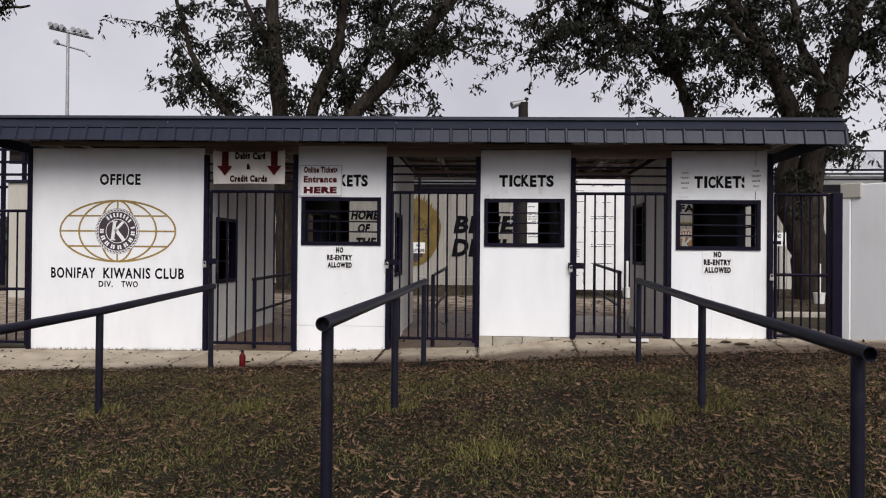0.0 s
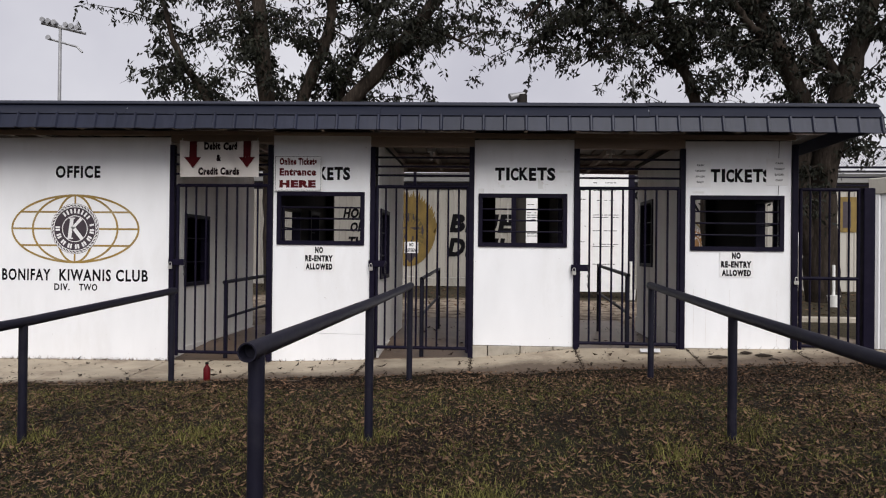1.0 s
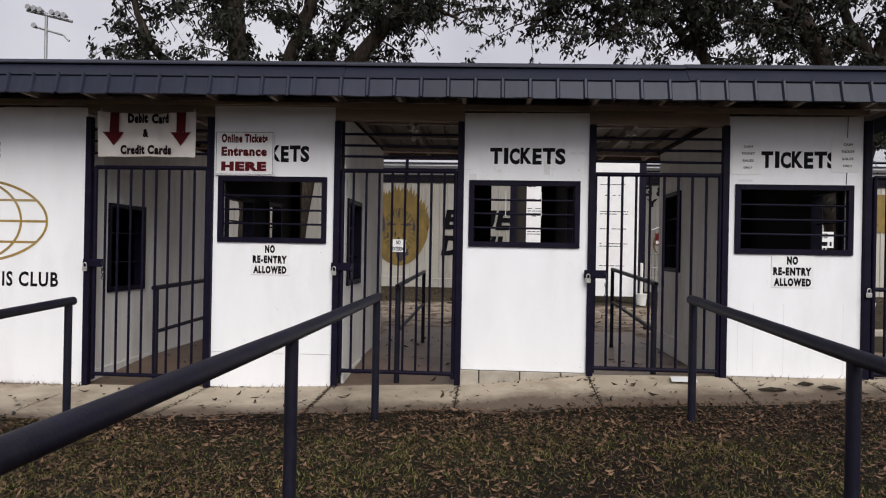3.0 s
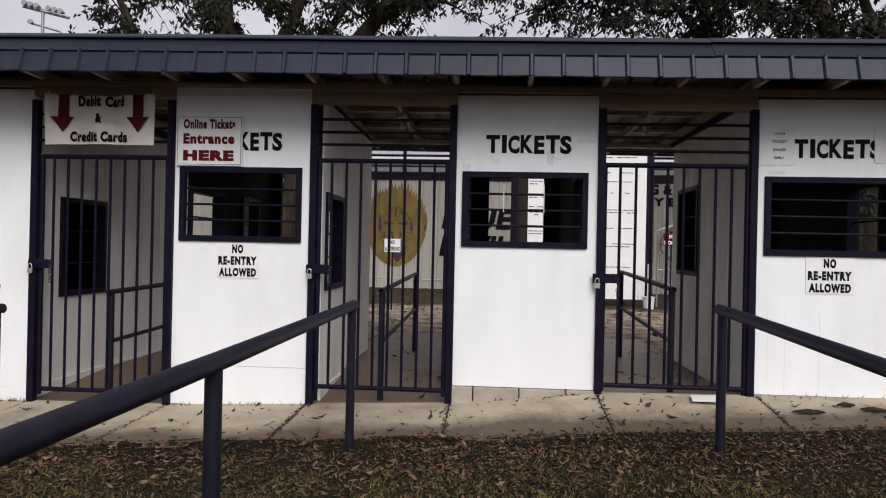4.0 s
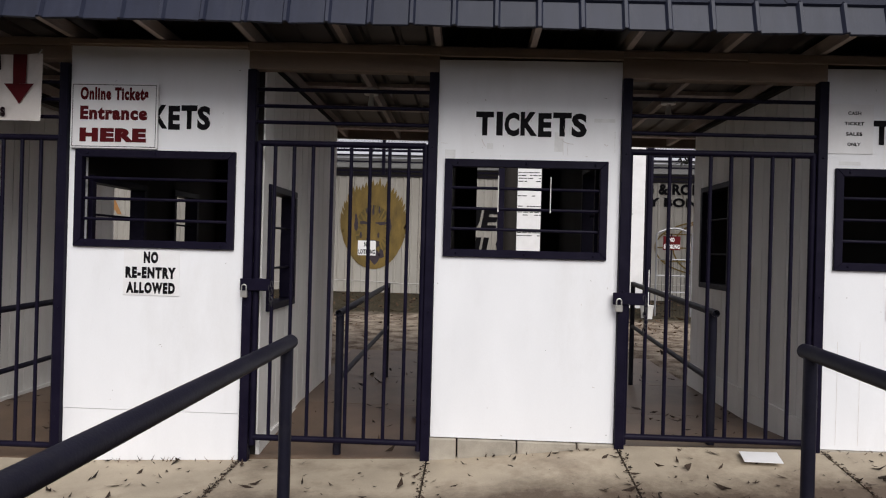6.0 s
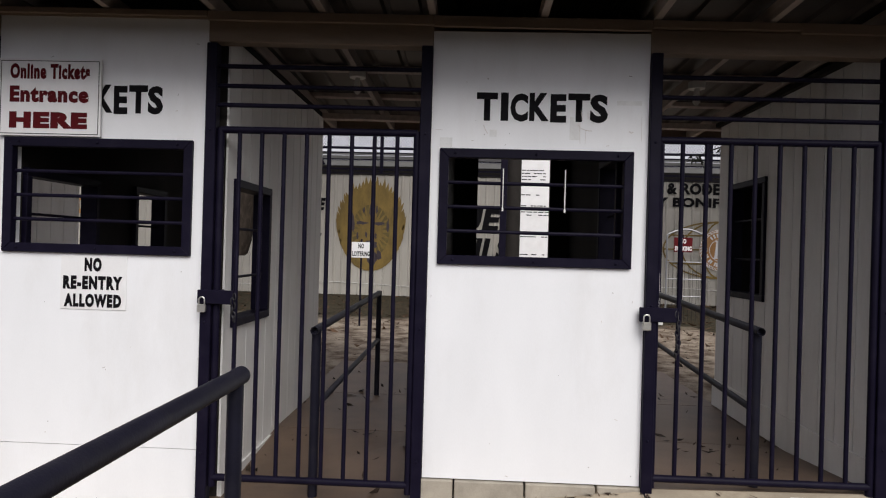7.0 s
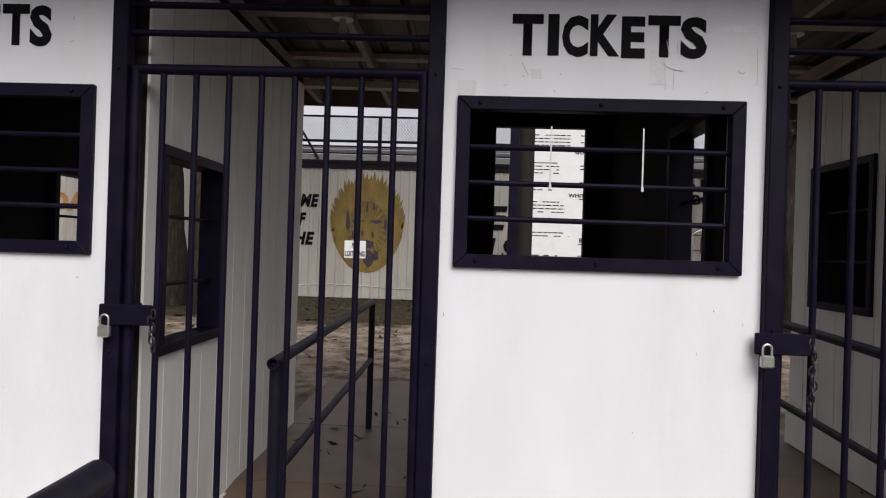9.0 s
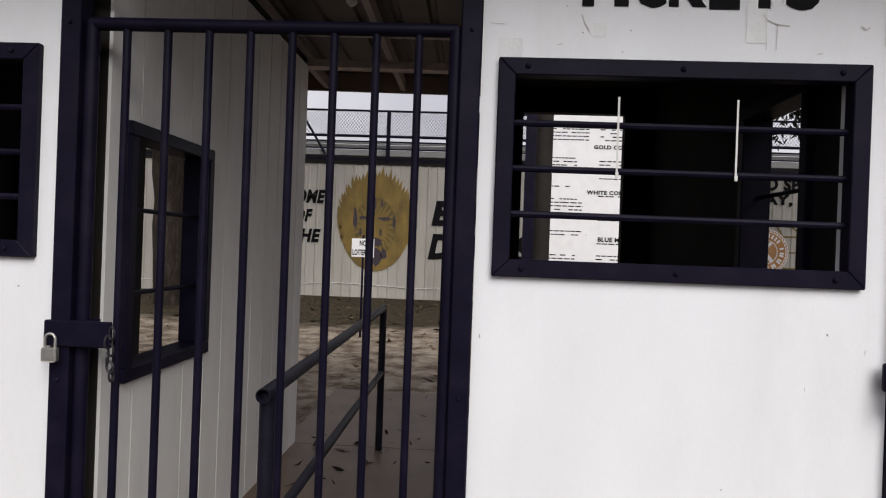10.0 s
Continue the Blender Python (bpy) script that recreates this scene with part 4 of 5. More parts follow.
# ---- handrails ----
def outer_rail(x_far, x_near, z_far, z_mid, z_near, near_y, label):
    """A long pipe rail on round posts leading to a gate, with an open near end."""
    xs = lambda y: x_far + (x_near - x_far) * (9.71 - y) / (9.71 - near_y)
    r = thing("handrail", (x_far, 9.71, front_ground(x_far)), label, "handrail", group="queue rails")
    pts = [(xs(y), y, z) for y, z in ((near_y - 0.10, z_near), (7.46, z_mid), (9.66, z_far), (9.76, z_far + 0.002))]
    bm = tube(bmesh.new(), [(*p[:2], p[2]) for p in pts], 0.036, 20, caps=False)
    d = Vector(pts[1]) - Vector(pts[0])
    hollow_end(bm, pts[0], d, 0.036)
    hollow_end(bm, pts[-1], -d, 0.036)
    part("rail", bm, RAILPAINT, r, smooth=True)
    for y, z in ((near_y, z_near), (7.46, z_mid), (9.70, z_far)):
        part("post", tubem(((xs(y), y, front_ground(xs(y)) - 0.15), (xs(y), y, z - 0.02)), 0.031, 16), RAILPAINT, r, smooth=True)
    return r


outer_rail(-3.41, -3.47, 1.114, 1.015, 0.957, 5.20, "long dark pipe handrail leading to the banner gate")
outer_rail(-0.822, -0.872, 1.207, 1.194, 1.197, 5.22, "long dark pipe handrail with an open pipe end")
outer_rail(1.675, 1.685, 1.243, 1.165, 1.102, 5.20, "long dark pipe handrail leading to the wide gate")


def inner_rail(x, y0, y1, z0, z1, floor, label):
    """A two-pipe rail down the middle of a passage."""
    r = thing("handrail", (x, y0, floor), label, "handrail", group="passage rails")
    bm = tube(bmesh.new(), ((x, y0 - 0.06, z0), (x + 0.04, y1, z1)), 0.024, 14, caps=False)
    hollow_end(bm, (x, y0 - 0.06, z0), (0, 1, 0), 0.024, 14)
    part("rail", bm, RAILPAINT, r, smooth=True)
    part("lower_rail", tubem(((x, y0, z0 - 0.46), (x + 0.04, y1, z1 - 0.44)), 0.020, 12), RAILPAINT, r, smooth=True)
    part("post", tubem(((x, y0, floor - 0.1), (x, y0, z0)), 0.028, 14), RAILPAINT, r, smooth=True)
    part("post", tubem(((x + 0.04, y1, floor - 0.1), (x + 0.04, y1, z1 + 0.02)), 0.024, 14), RAILPAINT, r, smooth=True)


inner_rail(-3.39, 11.12, 13.45, 1.15, 1.20, 0.22, "dark pipe rail with two bars in the passage")
inner_rail(-0.832, 11.06, 13.4, 1.23, 1.295, 0.31, "dark pipe rail with two bars in the passage")
inner_rail(1.722, 11.08, 13.45, 1.305, 1.38, 0.38, "dark pipe rail with two bars in the passage")


# ---- yard behind the building ----
FY = 25.0
FBASE, FTOP = 0.30, 3.70


def fence():
    f = thing("fence", (0, FY, FBASE), "tall pale ribbed metal fence with painted lettering", "fence", kind="structure")
    x = -17.0
    while x < 17:
        bm = bmesh.new()
        prof = []
        for k in range(4):
            u = x + k * 0.229
            prof += [(u, 0.0), (u + 0.02, -0.022), (u + 0.05, -0.022), (u + 0.07, 0.0)]
        prof.append((x + 0.914, 0.0))
        a = [bm.verts.new((px, FY + py, FBASE)) for px, py in prof]
        b = [bm.verts.new((px, FY + py, FTOP)) for px, py in prof]
        for k in range(len(prof) - 1):
            bm.faces.new((a[k], a[k + 1], b[k + 1], b[k]))
        part("panel", bm, FENCE, f)
        x += 0.916
    part("top_rail", boxm(-17, 17, FY - 0.03, FY + 0.05, FTOP - 0.01, FTOP + 0.03), DARKSHADE, f)
    for body, r in (("HOME", (-4.95, -3.99, 2.70, 3.04)), ("OF", (-4.72, -4.30, 2.24, 2.56)), ("THE", (-4.80, -4.08, 1.74, 2.07)), ("BLUE", (-1.30, 0.75, 2.24, 2.86)), ("DEVILS", (-1.36, 1.05, 1.42, 2.06)),
                    ("NG & RODEO SPO", (4.55, 7.75, 3.36, 3.67)), ("Y BONIFAY, K", (4.95, 7.75, 2.98, 3.28))):
        part("painted_words", lettering(body, r, FY - 0.024, 0.05, slant=0.18 if r[0] < 2 else 0.0), BLACK, f)
    part("painted_words", lettering("DA", (-10.95, -9.95, 2.45, 2.92), FY - 0.024, 0.05), MURALORANGE, f)
    # gold painted patch with curling flame tips and dark ragged strokes
    rng = random.Random(8)
    cx, cz = -2.68, 2.22
    bm = bmesh.new()
    c = bm.verts.new((cx, FY - 0.025, cz))
    ring = [bm.verts.new((cx + 0.86 * math.cos(k * math.pi / 24), FY - 0.025, cz + 1.14 * math.sin(k * math.pi / 24))) for k in range(48)]
    for k in range(48):
        bm.faces.new((c, ring[(k + 1) % 48], ring[k]))
    for k in range(40):
        t = -0.55 + (math.pi + 1.1) * k / 39
        x, z = cx + 0.80 * math.cos(t), cz + 1.06 * math.sin(t)
        h, w = rng.uniform(0.24, 0.42), 0.085
        lean = 0.10 * math.cos(t)
        poly(bm, ((x - w, z), (x + w, z), (x + w * 0.5 + lean, z + h * 0.5), (x + lean * 1.5 + rng.uniform(-0.03, 0.03), z + h), (x - w * 0.55 + lean, z + h * 0.5)), FY - 0.0252 - 0.0002 * (k % 2))
    part("painted_patch", bm, MURALGOLD, f, "gold flame-edged painted patch")
    bm = bmesh.new()
    for k in range(26):
        t = k * 2 * math.pi / 26
        poly(bm, ((cx + 0.52 * math.cos(t), cz - 0.05 + 0.72 * math.sin(t)), (cx + 0.52 * math.cos(t + 0.2), cz - 0.05 + 0.72 * math.sin(t + 0.2)), (cx + 0.30 * math.cos(t + 0.12), cz - 0.05 + (0.40 + rng.uniform(-0.1, 0.1)) * math.sin(t + 0.12))), FY - 0.0262)
    part("painted_shading", bm, MURALOLIVE, f)
    bm = bmesh.new()
    for a, b, w, h in ((-0.26, 0.16, 0.17, 0.05), (0.22, 0.16, 0.17, 0.05), (0.02, -0.42, 0.19, 0.10), (0.06, -0.80, 0.13, 0.24), (0.24, -0.70, 0.08, 0.14), (-0.02, 0.50, 0.03, 0.17), (-0.20, 0.50, 0.03, 0.10), (0.16, 0.52, 0.03, 0.11), (-0.50, 0.12, 0.05, 0.26), (0.46, 0.08, 0.04, 0.22), (-0.12, -0.16, 0.03, 0.10), (0.14, -0.18, 0.03, 0.10), (-0.36, -0.20, 0.03, 0.12)):
        n = 11
        poly(bm, [(cx + a + w * rng.uniform(0.6, 1.25) * math.cos(i * 2 * math.pi / n), cz + b + h * rng.uniform(0.55, 1.3) * math.sin(i * 2 * math.pi / n)) for i in range(n)], FY - 0.028)
    part("painted_marks", bm, BADGE, f)
    line = [(-9 + 0.9 * k, FY - 0.03, FBASE + 0.34 + 0.05 * math.sin(k * 1.3) + 0.012 * k) for k in range(20)]
    part("wire", tubem(line, 0.008, 6), PVC, f)
    globe(f, 6.68, 1.90, 1.5, 0.75, FY - 0.024, 0.56, 0.04, (MURALGOLD, MURALORANGE, PAPER))
    bm = bmesh.new()
    flat(bm, 11.4, 12.5, 2.35, 3.5, FY - 0.026)
    part("painted_patch", bm, MURALGOLD, f, "gold painted panel")
    bm = bmesh.new()
    for a in (11.5, 12.0):
        flat(bm, a, a + 0.25, 2.5, 3.35, FY - 0.03)
    part("painted_marks", bm, BADGE, f)


fence()


def bleacher():
    """The arena stand behind the fence: pale boards on dark posts, and a chain-link screen above."""
    b = thing("bleacher", (0, 27.6, 0.3), "arena stand of pale boards and dark posts behind the fence", "bleacher")
    y = 27.0
    for k, (z, h) in enumerate(((4.18, 0.17), (4.42, 0.12), (4.60, 0.10))):
        part("board", boxm(-18, 19, y + 0.3 * k, y + 0.3 * k + 0.05, z, z + h, bevel=0.01), SEATBOARD, b)
    part("beam", boxm(-18, 19, y - 0.05, y, 3.86, 3.98), NAVY, b)
    part("beam", boxm(-18, 19, y - 0.05, y, 4.06, 4.11), NAVY, b)
    part("back_panel", boxm(-18, 19, y + 1.1, y + 1.15, 0.4, 4.5), DARKSHADE, b)
    x = -17.4
    while x < 19:
        part("post", boxm(x, x + 0.10, y - 0.1, y, 0.3, 5.42), NAVY, b)
        x += 2.44
    for x in (-12.5, -5.2, 2.1, 9.4):
        part("brace", tubem(((x, y - 0.05, 5.40), (x + 0.75, y - 0.05, 4.2)), 0.035, 6), NAVY, b)
    for z in (4.36, 4.56, 4.72):
        part("rail", boxm(-18, 19, y - 0.02, y + 0.02, z, z + 0.035), NAVY, b)
    part("screen_rail", tubem(((-18, y - 0.05, 5.42), (19, y - 0.05, 5.42)), 0.03, 8), NAVY, b)
    part("screen_rail", tubem(((-18, y - 0.05, 4.72), (19, y - 0.05, 4.72)), 0.04, 8), NAVY, b)
    verts, faces, z0, z1, w = [], [], 4.74, 5.41, 0.006
    for sgn in (1, -1):
        u = -18.0
        while u < 19:
            p, q = (u, u + (z1 - z0) * 0.8) if sgn > 0 else (u + (z1 - z0) * 0.8, u)
            i = len(verts)
            verts += [(p - w, y - 0.05, z0), (p + w, y - 0.05, z0), (q + w, y - 0.05, z1), (q - w, y - 0.05, z1)]
            faces.append((i, i + 1, i + 2, i + 3))
            u += 0.085
    me = bpy.data.meshes.new("chain_link")
    me.from_pydata(verts, [], faces)
    me.materials.append(CHAINM)
    ob = new("chain_link", me)
    ob.parent = b
    ob.location = -b.location
    tagged(ob, "dark chain-link wire", kind="stuff")


bleacher()


def sponsor_board():
    x0, x1, z0, z1, y = 0.92, 3.70, 0.56, 4.15, 20.5
    s = thing("sponsor_board", ((x0 + x1) / 2, y, 0.38), "tall white board printed with rows of small black names", "notice board")
    part("panel", boxm(x0, x1, y, y + 0.03, z0, z1), PAPER, s)
    part("post", boxm(x0 - 0.30, x0 - 0.02, y - 0.02, y + 0.10, 0.30, z1 + 0.1), NAVY, s)
    part("post", boxm(x1 + 0.02, x1 + 0.16, y - 0.02, y + 0.10, 0.30, z1 + 0.1), NAVY, s)
    rng = random.Random(11)
    for col in (x0 + 0.12, x0 + 0.98, x0 + 1.86):
        z = z1 - 0.25
        k = 0
        while z > z0 + 0.5:
            rows = rng.choice((1, 1, 2, 4))
            bm = bars_of_print(bmesh.new(), (col, col + rng.uniform(0.45, 0.72), z - 0.062 * rows, z), y - 0.003, rows, rng, 0.85, 0.3)
            part("small_print", bm, BLACK, s, kind="stuff")
            z -= 0.062 * rows + rng.uniform(0.12, 0.42)
    for body, r in (("GOLD CORP", (1.80, 2.42, 3.53, 3.60)), ("WHITE CORP", (1.70, 2.38, 2.74, 2.81)), ("BLUE ME", (1.92, 2.35, 1.92, 2.0))):
        part("printed_words", lettering(body, r, y - 0.004, 0.04), BLACK, s)


sponsor_board()


def post_sign(name, x0, x1, z0, z1, y, mat, words, ink, label):
    s = thing(name, ((x0 + x1) / 2, y, ground_z(x0, y)), label, "sign")
    c = (x0 + x1) / 2
    part("post", tubem(((c, y + 0.02, ground_z(c, y) - 0.1), (c, y + 0.02, z1 + 0.05)), 0.016, 8), NAVY, s)
    part("panel", boxm(x0, x1, y - 0.006, y, z0, z1, bevel=0.001), mat, s)
    h = (z1 - z0) / len(words)
    for k, body in enumerate(words):
        w = min(0.46, 0.075 * len(body)) * (x1 - x0)
        a, b = z1 - h * (k + 0.82), z1 - h * (k + 0.18)
        if body == "-":
            part("printed_bar", bars_of_print(bmesh.new(), (x0 + 0.03, x1 - 0.03, a, b), y - 0.008, 1, random.Random(2), 1.0, 0.8), ink, s)
        else:
            part("printed_word", lettering(body, (c - w, c + w, a, b), y - 0.006, 0.04), ink, s)


post_sign("loitering_sign", -2.0, -1.67, 1.54, 1.81, 18.5, PAPER, ("NO", "LOITERING"), BLACK, "small white warning sign on a thin post")
post_sign("smoking_sign", 4.10, 4.46, 1.80, 2.09, 20.5, RED, ("NO", "SMOKING"), PAPER, "small red smoking ban sign on a post")
post_sign("notice_sign", 6.62, 6.95, 1.78, 2.10, 18.0, PAPER, ("NO", "-"), BLACK, "small white notice on a post under the tree")


def wire_gate():
    g = thing("wire_gate", (4.4, 20.8, 0.38), "old arched wire gate of thin steel tube", "gate")
    arc = [(4.05 + 0.75 * k / 8, 20.8, 2.15 + 0.12 * math.sin(math.pi * k / 8)) for k in range(9)]
    part("frame", tubem([(4.05, 20.8, 0.35), *arc, (4.80, 20.8, 0.35)], 0.02, 8), LIGHTPOLE, g)
    for z in (0.9, 1.25, 1.6):
        part("rail", tubem(((4.05, 20.8, z), (4.80, 20.8, z)), 0.012, 8), LIGHTPOLE, g)
    for k in range(9):
        part("wire", tubem(((4.10 + k * 0.08, 20.8, 0.4), (4.10 + k * 0.08, 20.8, 1.6)), 0.004, 5), CHAINM, g)


wire_gate()


def stake_in_bucket(x, y):
    b = thing("bucket", (x, y, ground_z(x, y)), "white plastic bucket holding an upright pipe", "bucket")
    z = ground_z(x, y)
    bm = tubem(((x, y, z), (x, y, z + 0.26)), [0.11, 0.135], 16, caps=False)
    part("body", bm, PVC, b, smooth=True)
    part("rim", tubem(((x, y, z + 0.25), (x, y, z + 0.275)), 0.142, 16), PVC, b, smooth=True)
    part("pipe", tubem(((x, y, z + 0.05), (x, y, z + 1.0)), 0.035, 10), PVC, b, smooth=True)


stake_in_bucket(3.72, 20.2)
stake_in_bucket(8.2, 19.0)


def side_screen():
    """A smooth white panel wall that runs out obliquely from beside the side gate."""
    w = thing("wall_east", (5.2, 12.0, 0.3), "smooth white panel wall with a weathered corner cap", "wall", kind="structure")
    turn = Matrix.Translation((5.2, 12.0, 0)) @ Matrix.Rotation(radians(-47), 4, "Z")
    for name, c, mat in (("panel", (0.06, 5.2, -0.04, 0.04, 0.2, 2.60), WHITE), ("corner_post", (-0.06, 0.058, -0.06, 0.06, 0.2, 2.56), WHITE), ("corner_cap", (-0.075, 0.2, -0.075, 0.075, 2.40, 2.62), FENCE)):
        bm = boxm(*c, bevel=0.012)
        bmesh.ops.transform(bm, matrix=turn, verts=bm.verts)
        part(name, bm, mat, w, "weathered corner cap" if name == "corner_cap" else "")


side_screen()


def kerb():
    k = thing("kerb", (7, 16, 0.35), "low pale concrete kerb in the yard", "kerb", kind="structure")
    for i in range(4):
        part("kerb_stone", boxm(4.3 + i * 1.5, 5.78 + i * 1.5, 15.4 + 0.12 * i, 15.55 + 0.12 * i, 0.2, 0.43, bevel=0.02), BLOCK, k)


kerb()


def shed_left():
    s = thing("shed", (-11.7, 17.5, 0.2), "small pale metal shed behind the side gate", "shed")
    part("wall", boxm(-12.0, -11.4, 17.5, 19.0, 0.1, 3.2), FENCE, s)
    part("roof", boxm(-12.06, -11.34, 17.44, 19.06, 3.202, 3.27), CAPMETAL, s)
    t = thing("scaffold", (-14.9, 22.0, 0.3), "dark steel arena stand frame with boards", "stand")
    for x in (-15.7, -15.0, -14.3):
        part("post", boxm(x, x + 0.1, 22, 22.1, 0.3, 5.3), NAVY, t)
    for z in (3.5, 3.9, 4.3, 4.7, 5.15):
        part("rail", boxm(-15.8, -13.9, 21.95, 22.0, z, z + 0.08), NAVY, t)
    part("panel", boxm(-15.5, -14.0, 22.1, 22.13, 4.3, 5.0), DARKSHADE, t)


shed_left()


def stadium_light():
    s = thing("stadium_light", (-37.5, 58.4, 0.3), "tall galvanised stadium light pole with a row of floodlights", "light pole")
    part("pole", tubem(((-37.5, 58.4, 0), (-37.5, 58.4, 21.6)), [0.19, 0.12], 12), LIGHTPOLE, s, smooth=True)
    part("crossarm", tubem(((-39.1, 58.2, 21.75), (-35.3, 58.6, 20.9)), 0.13, 8), LIGHTPOLE, s)
    part("lower_arm", tubem(((-38.2, 58.3, 20.3), (-36.0, 58.5, 19.7), (-35.5, 58.5, 19.2)), 0.09, 8), LIGHTPOLE, s)
    for k in range(7):
        if k == 3:
            continue
        x = -38.8 + k * 0.53
        z = 21.95 - k * 0.12
        part("floodlight", tubem(((x, 58.4, z), (x, 58.0, z - 0.02), (x, 57.8, z + 0.0)), [0.09, 0.2, 0.23], 12), LIGHTPOLE, s, smooth=True)
    s.location += Vector((-0.42, 0, -0.3))
    part("floodlight", tubem(((-38.72, 58.3, 20.0), (-38.72, 57.9, 20.1)), [0.11, 0.24], 12), LIGHTPOLE, s, smooth=True)


stadium_light()


def roof_lamp():
    s = thing("loudspeaker_pole", (0.80, 19.0, 0.37), "dark thick pole topped by a horn loudspeaker", "pole")
    part("pole", tubem(((0.80, 19.0, 0.3), (0.80, 19.0, 5.45)), 0.125, 14), DARKSHADE, s, smooth=True)
    part("horn", tubem(((0.86, 19.0, 5.48), (0.66, 18.95, 5.42), (0.50, 18.9, 5.36)), [0.05, 0.07, 0.10], 12), LIGHTPOLE, s, smooth=True)
    part("bracket", tubem(((0.82, 19.0, 5.43), (0.90, 19.0, 5.57)), 0.05, 8), DARKSHADE, s)
    t = thing("antenna", (2.35, 20.6, 0.4), "thin pale pole rising behind the building", "pole")
    part("pole", tubem(((3.9, 21.0, 0.3), (3.9, 21.0, 6.4)), 0.022, 8), LIGHTPOLE, t)


roof_lamp()


def passage_lamp(x, y):
    z = 3.04 - 0.02 * (y - FACE) + 0.009 * (1.0 - x) + 0.004
    s = thing("ceiling_lamp", (x, y, z), "small white ceiling lamp holder under the rafters", "lamp")
    part("box", tubem(((x, y, z), (x, y, z - 0.05)), 0.06, 14), PVC, s, smooth=True)
    part("bulb", tubem(((x, y, z - 0.05), (x, y, z - 0.08), (x, y, z - 0.15), (x, y, z - 0.17)), [0.02, 0.02, 0.028, 0.01], 10), PVC, s, smooth=True)


passage_lamp(-0.82, 12.1)
passage_lamp(1.70, 12.16)

# white ties hanging in the middle window
for x in (0.235, 0.584):
    t = thing("cable_tie", (x, FACE + 0.01, 1.97), "white plastic tie hanging on a window bar", "cable tie", group="window ties")
    part("strap", boxm(x - 0.0028, x + 0.0028, FACE - 0.004, FACE - 0.001, 1.955, 2.19), PVC, t)
    part("buckle", boxm(x - 0.005, x + 0.005, FACE - 0.008, FACE - 0.0045, 1.948, 1.966, bevel=0.0015), PVC, t)


def bottle(x, y):
    z = walk_z(x, y)
    b = thing("bottle", (x, y, z), "small red drink bottle standing on the concrete walkway", "bottle")
    part("body", tubem(((x, y, z), (x, y, z + 0.01), (x, y, z + 0.13), (x, y, z + 0.165), (x, y, z + 0.18)), [0.034, 0.038, 0.038, 0.018, 0.015], 14), RED, b, smooth=True)
    part("cap", tubem(((x, y, z + 0.18), (x, y, z + 0.20)), 0.018, 12), BLACK, b, smooth=True)


bottle(-3.04, 9.76)
paper = thing("paper_sheet", (1.92, 10.78, 0.42), "crumpled white paper sheet on the walkway", "paper")
bm = bmesh.new()
quad_slab(bm, ((1.80, 10.70, 0.417), (2.03, 10.68, 0.421), (2.06, 10.84, 0.440), (1.83, 10.86, 0.432)), 0.003)
part("sheet", bm, PAPER, paper)


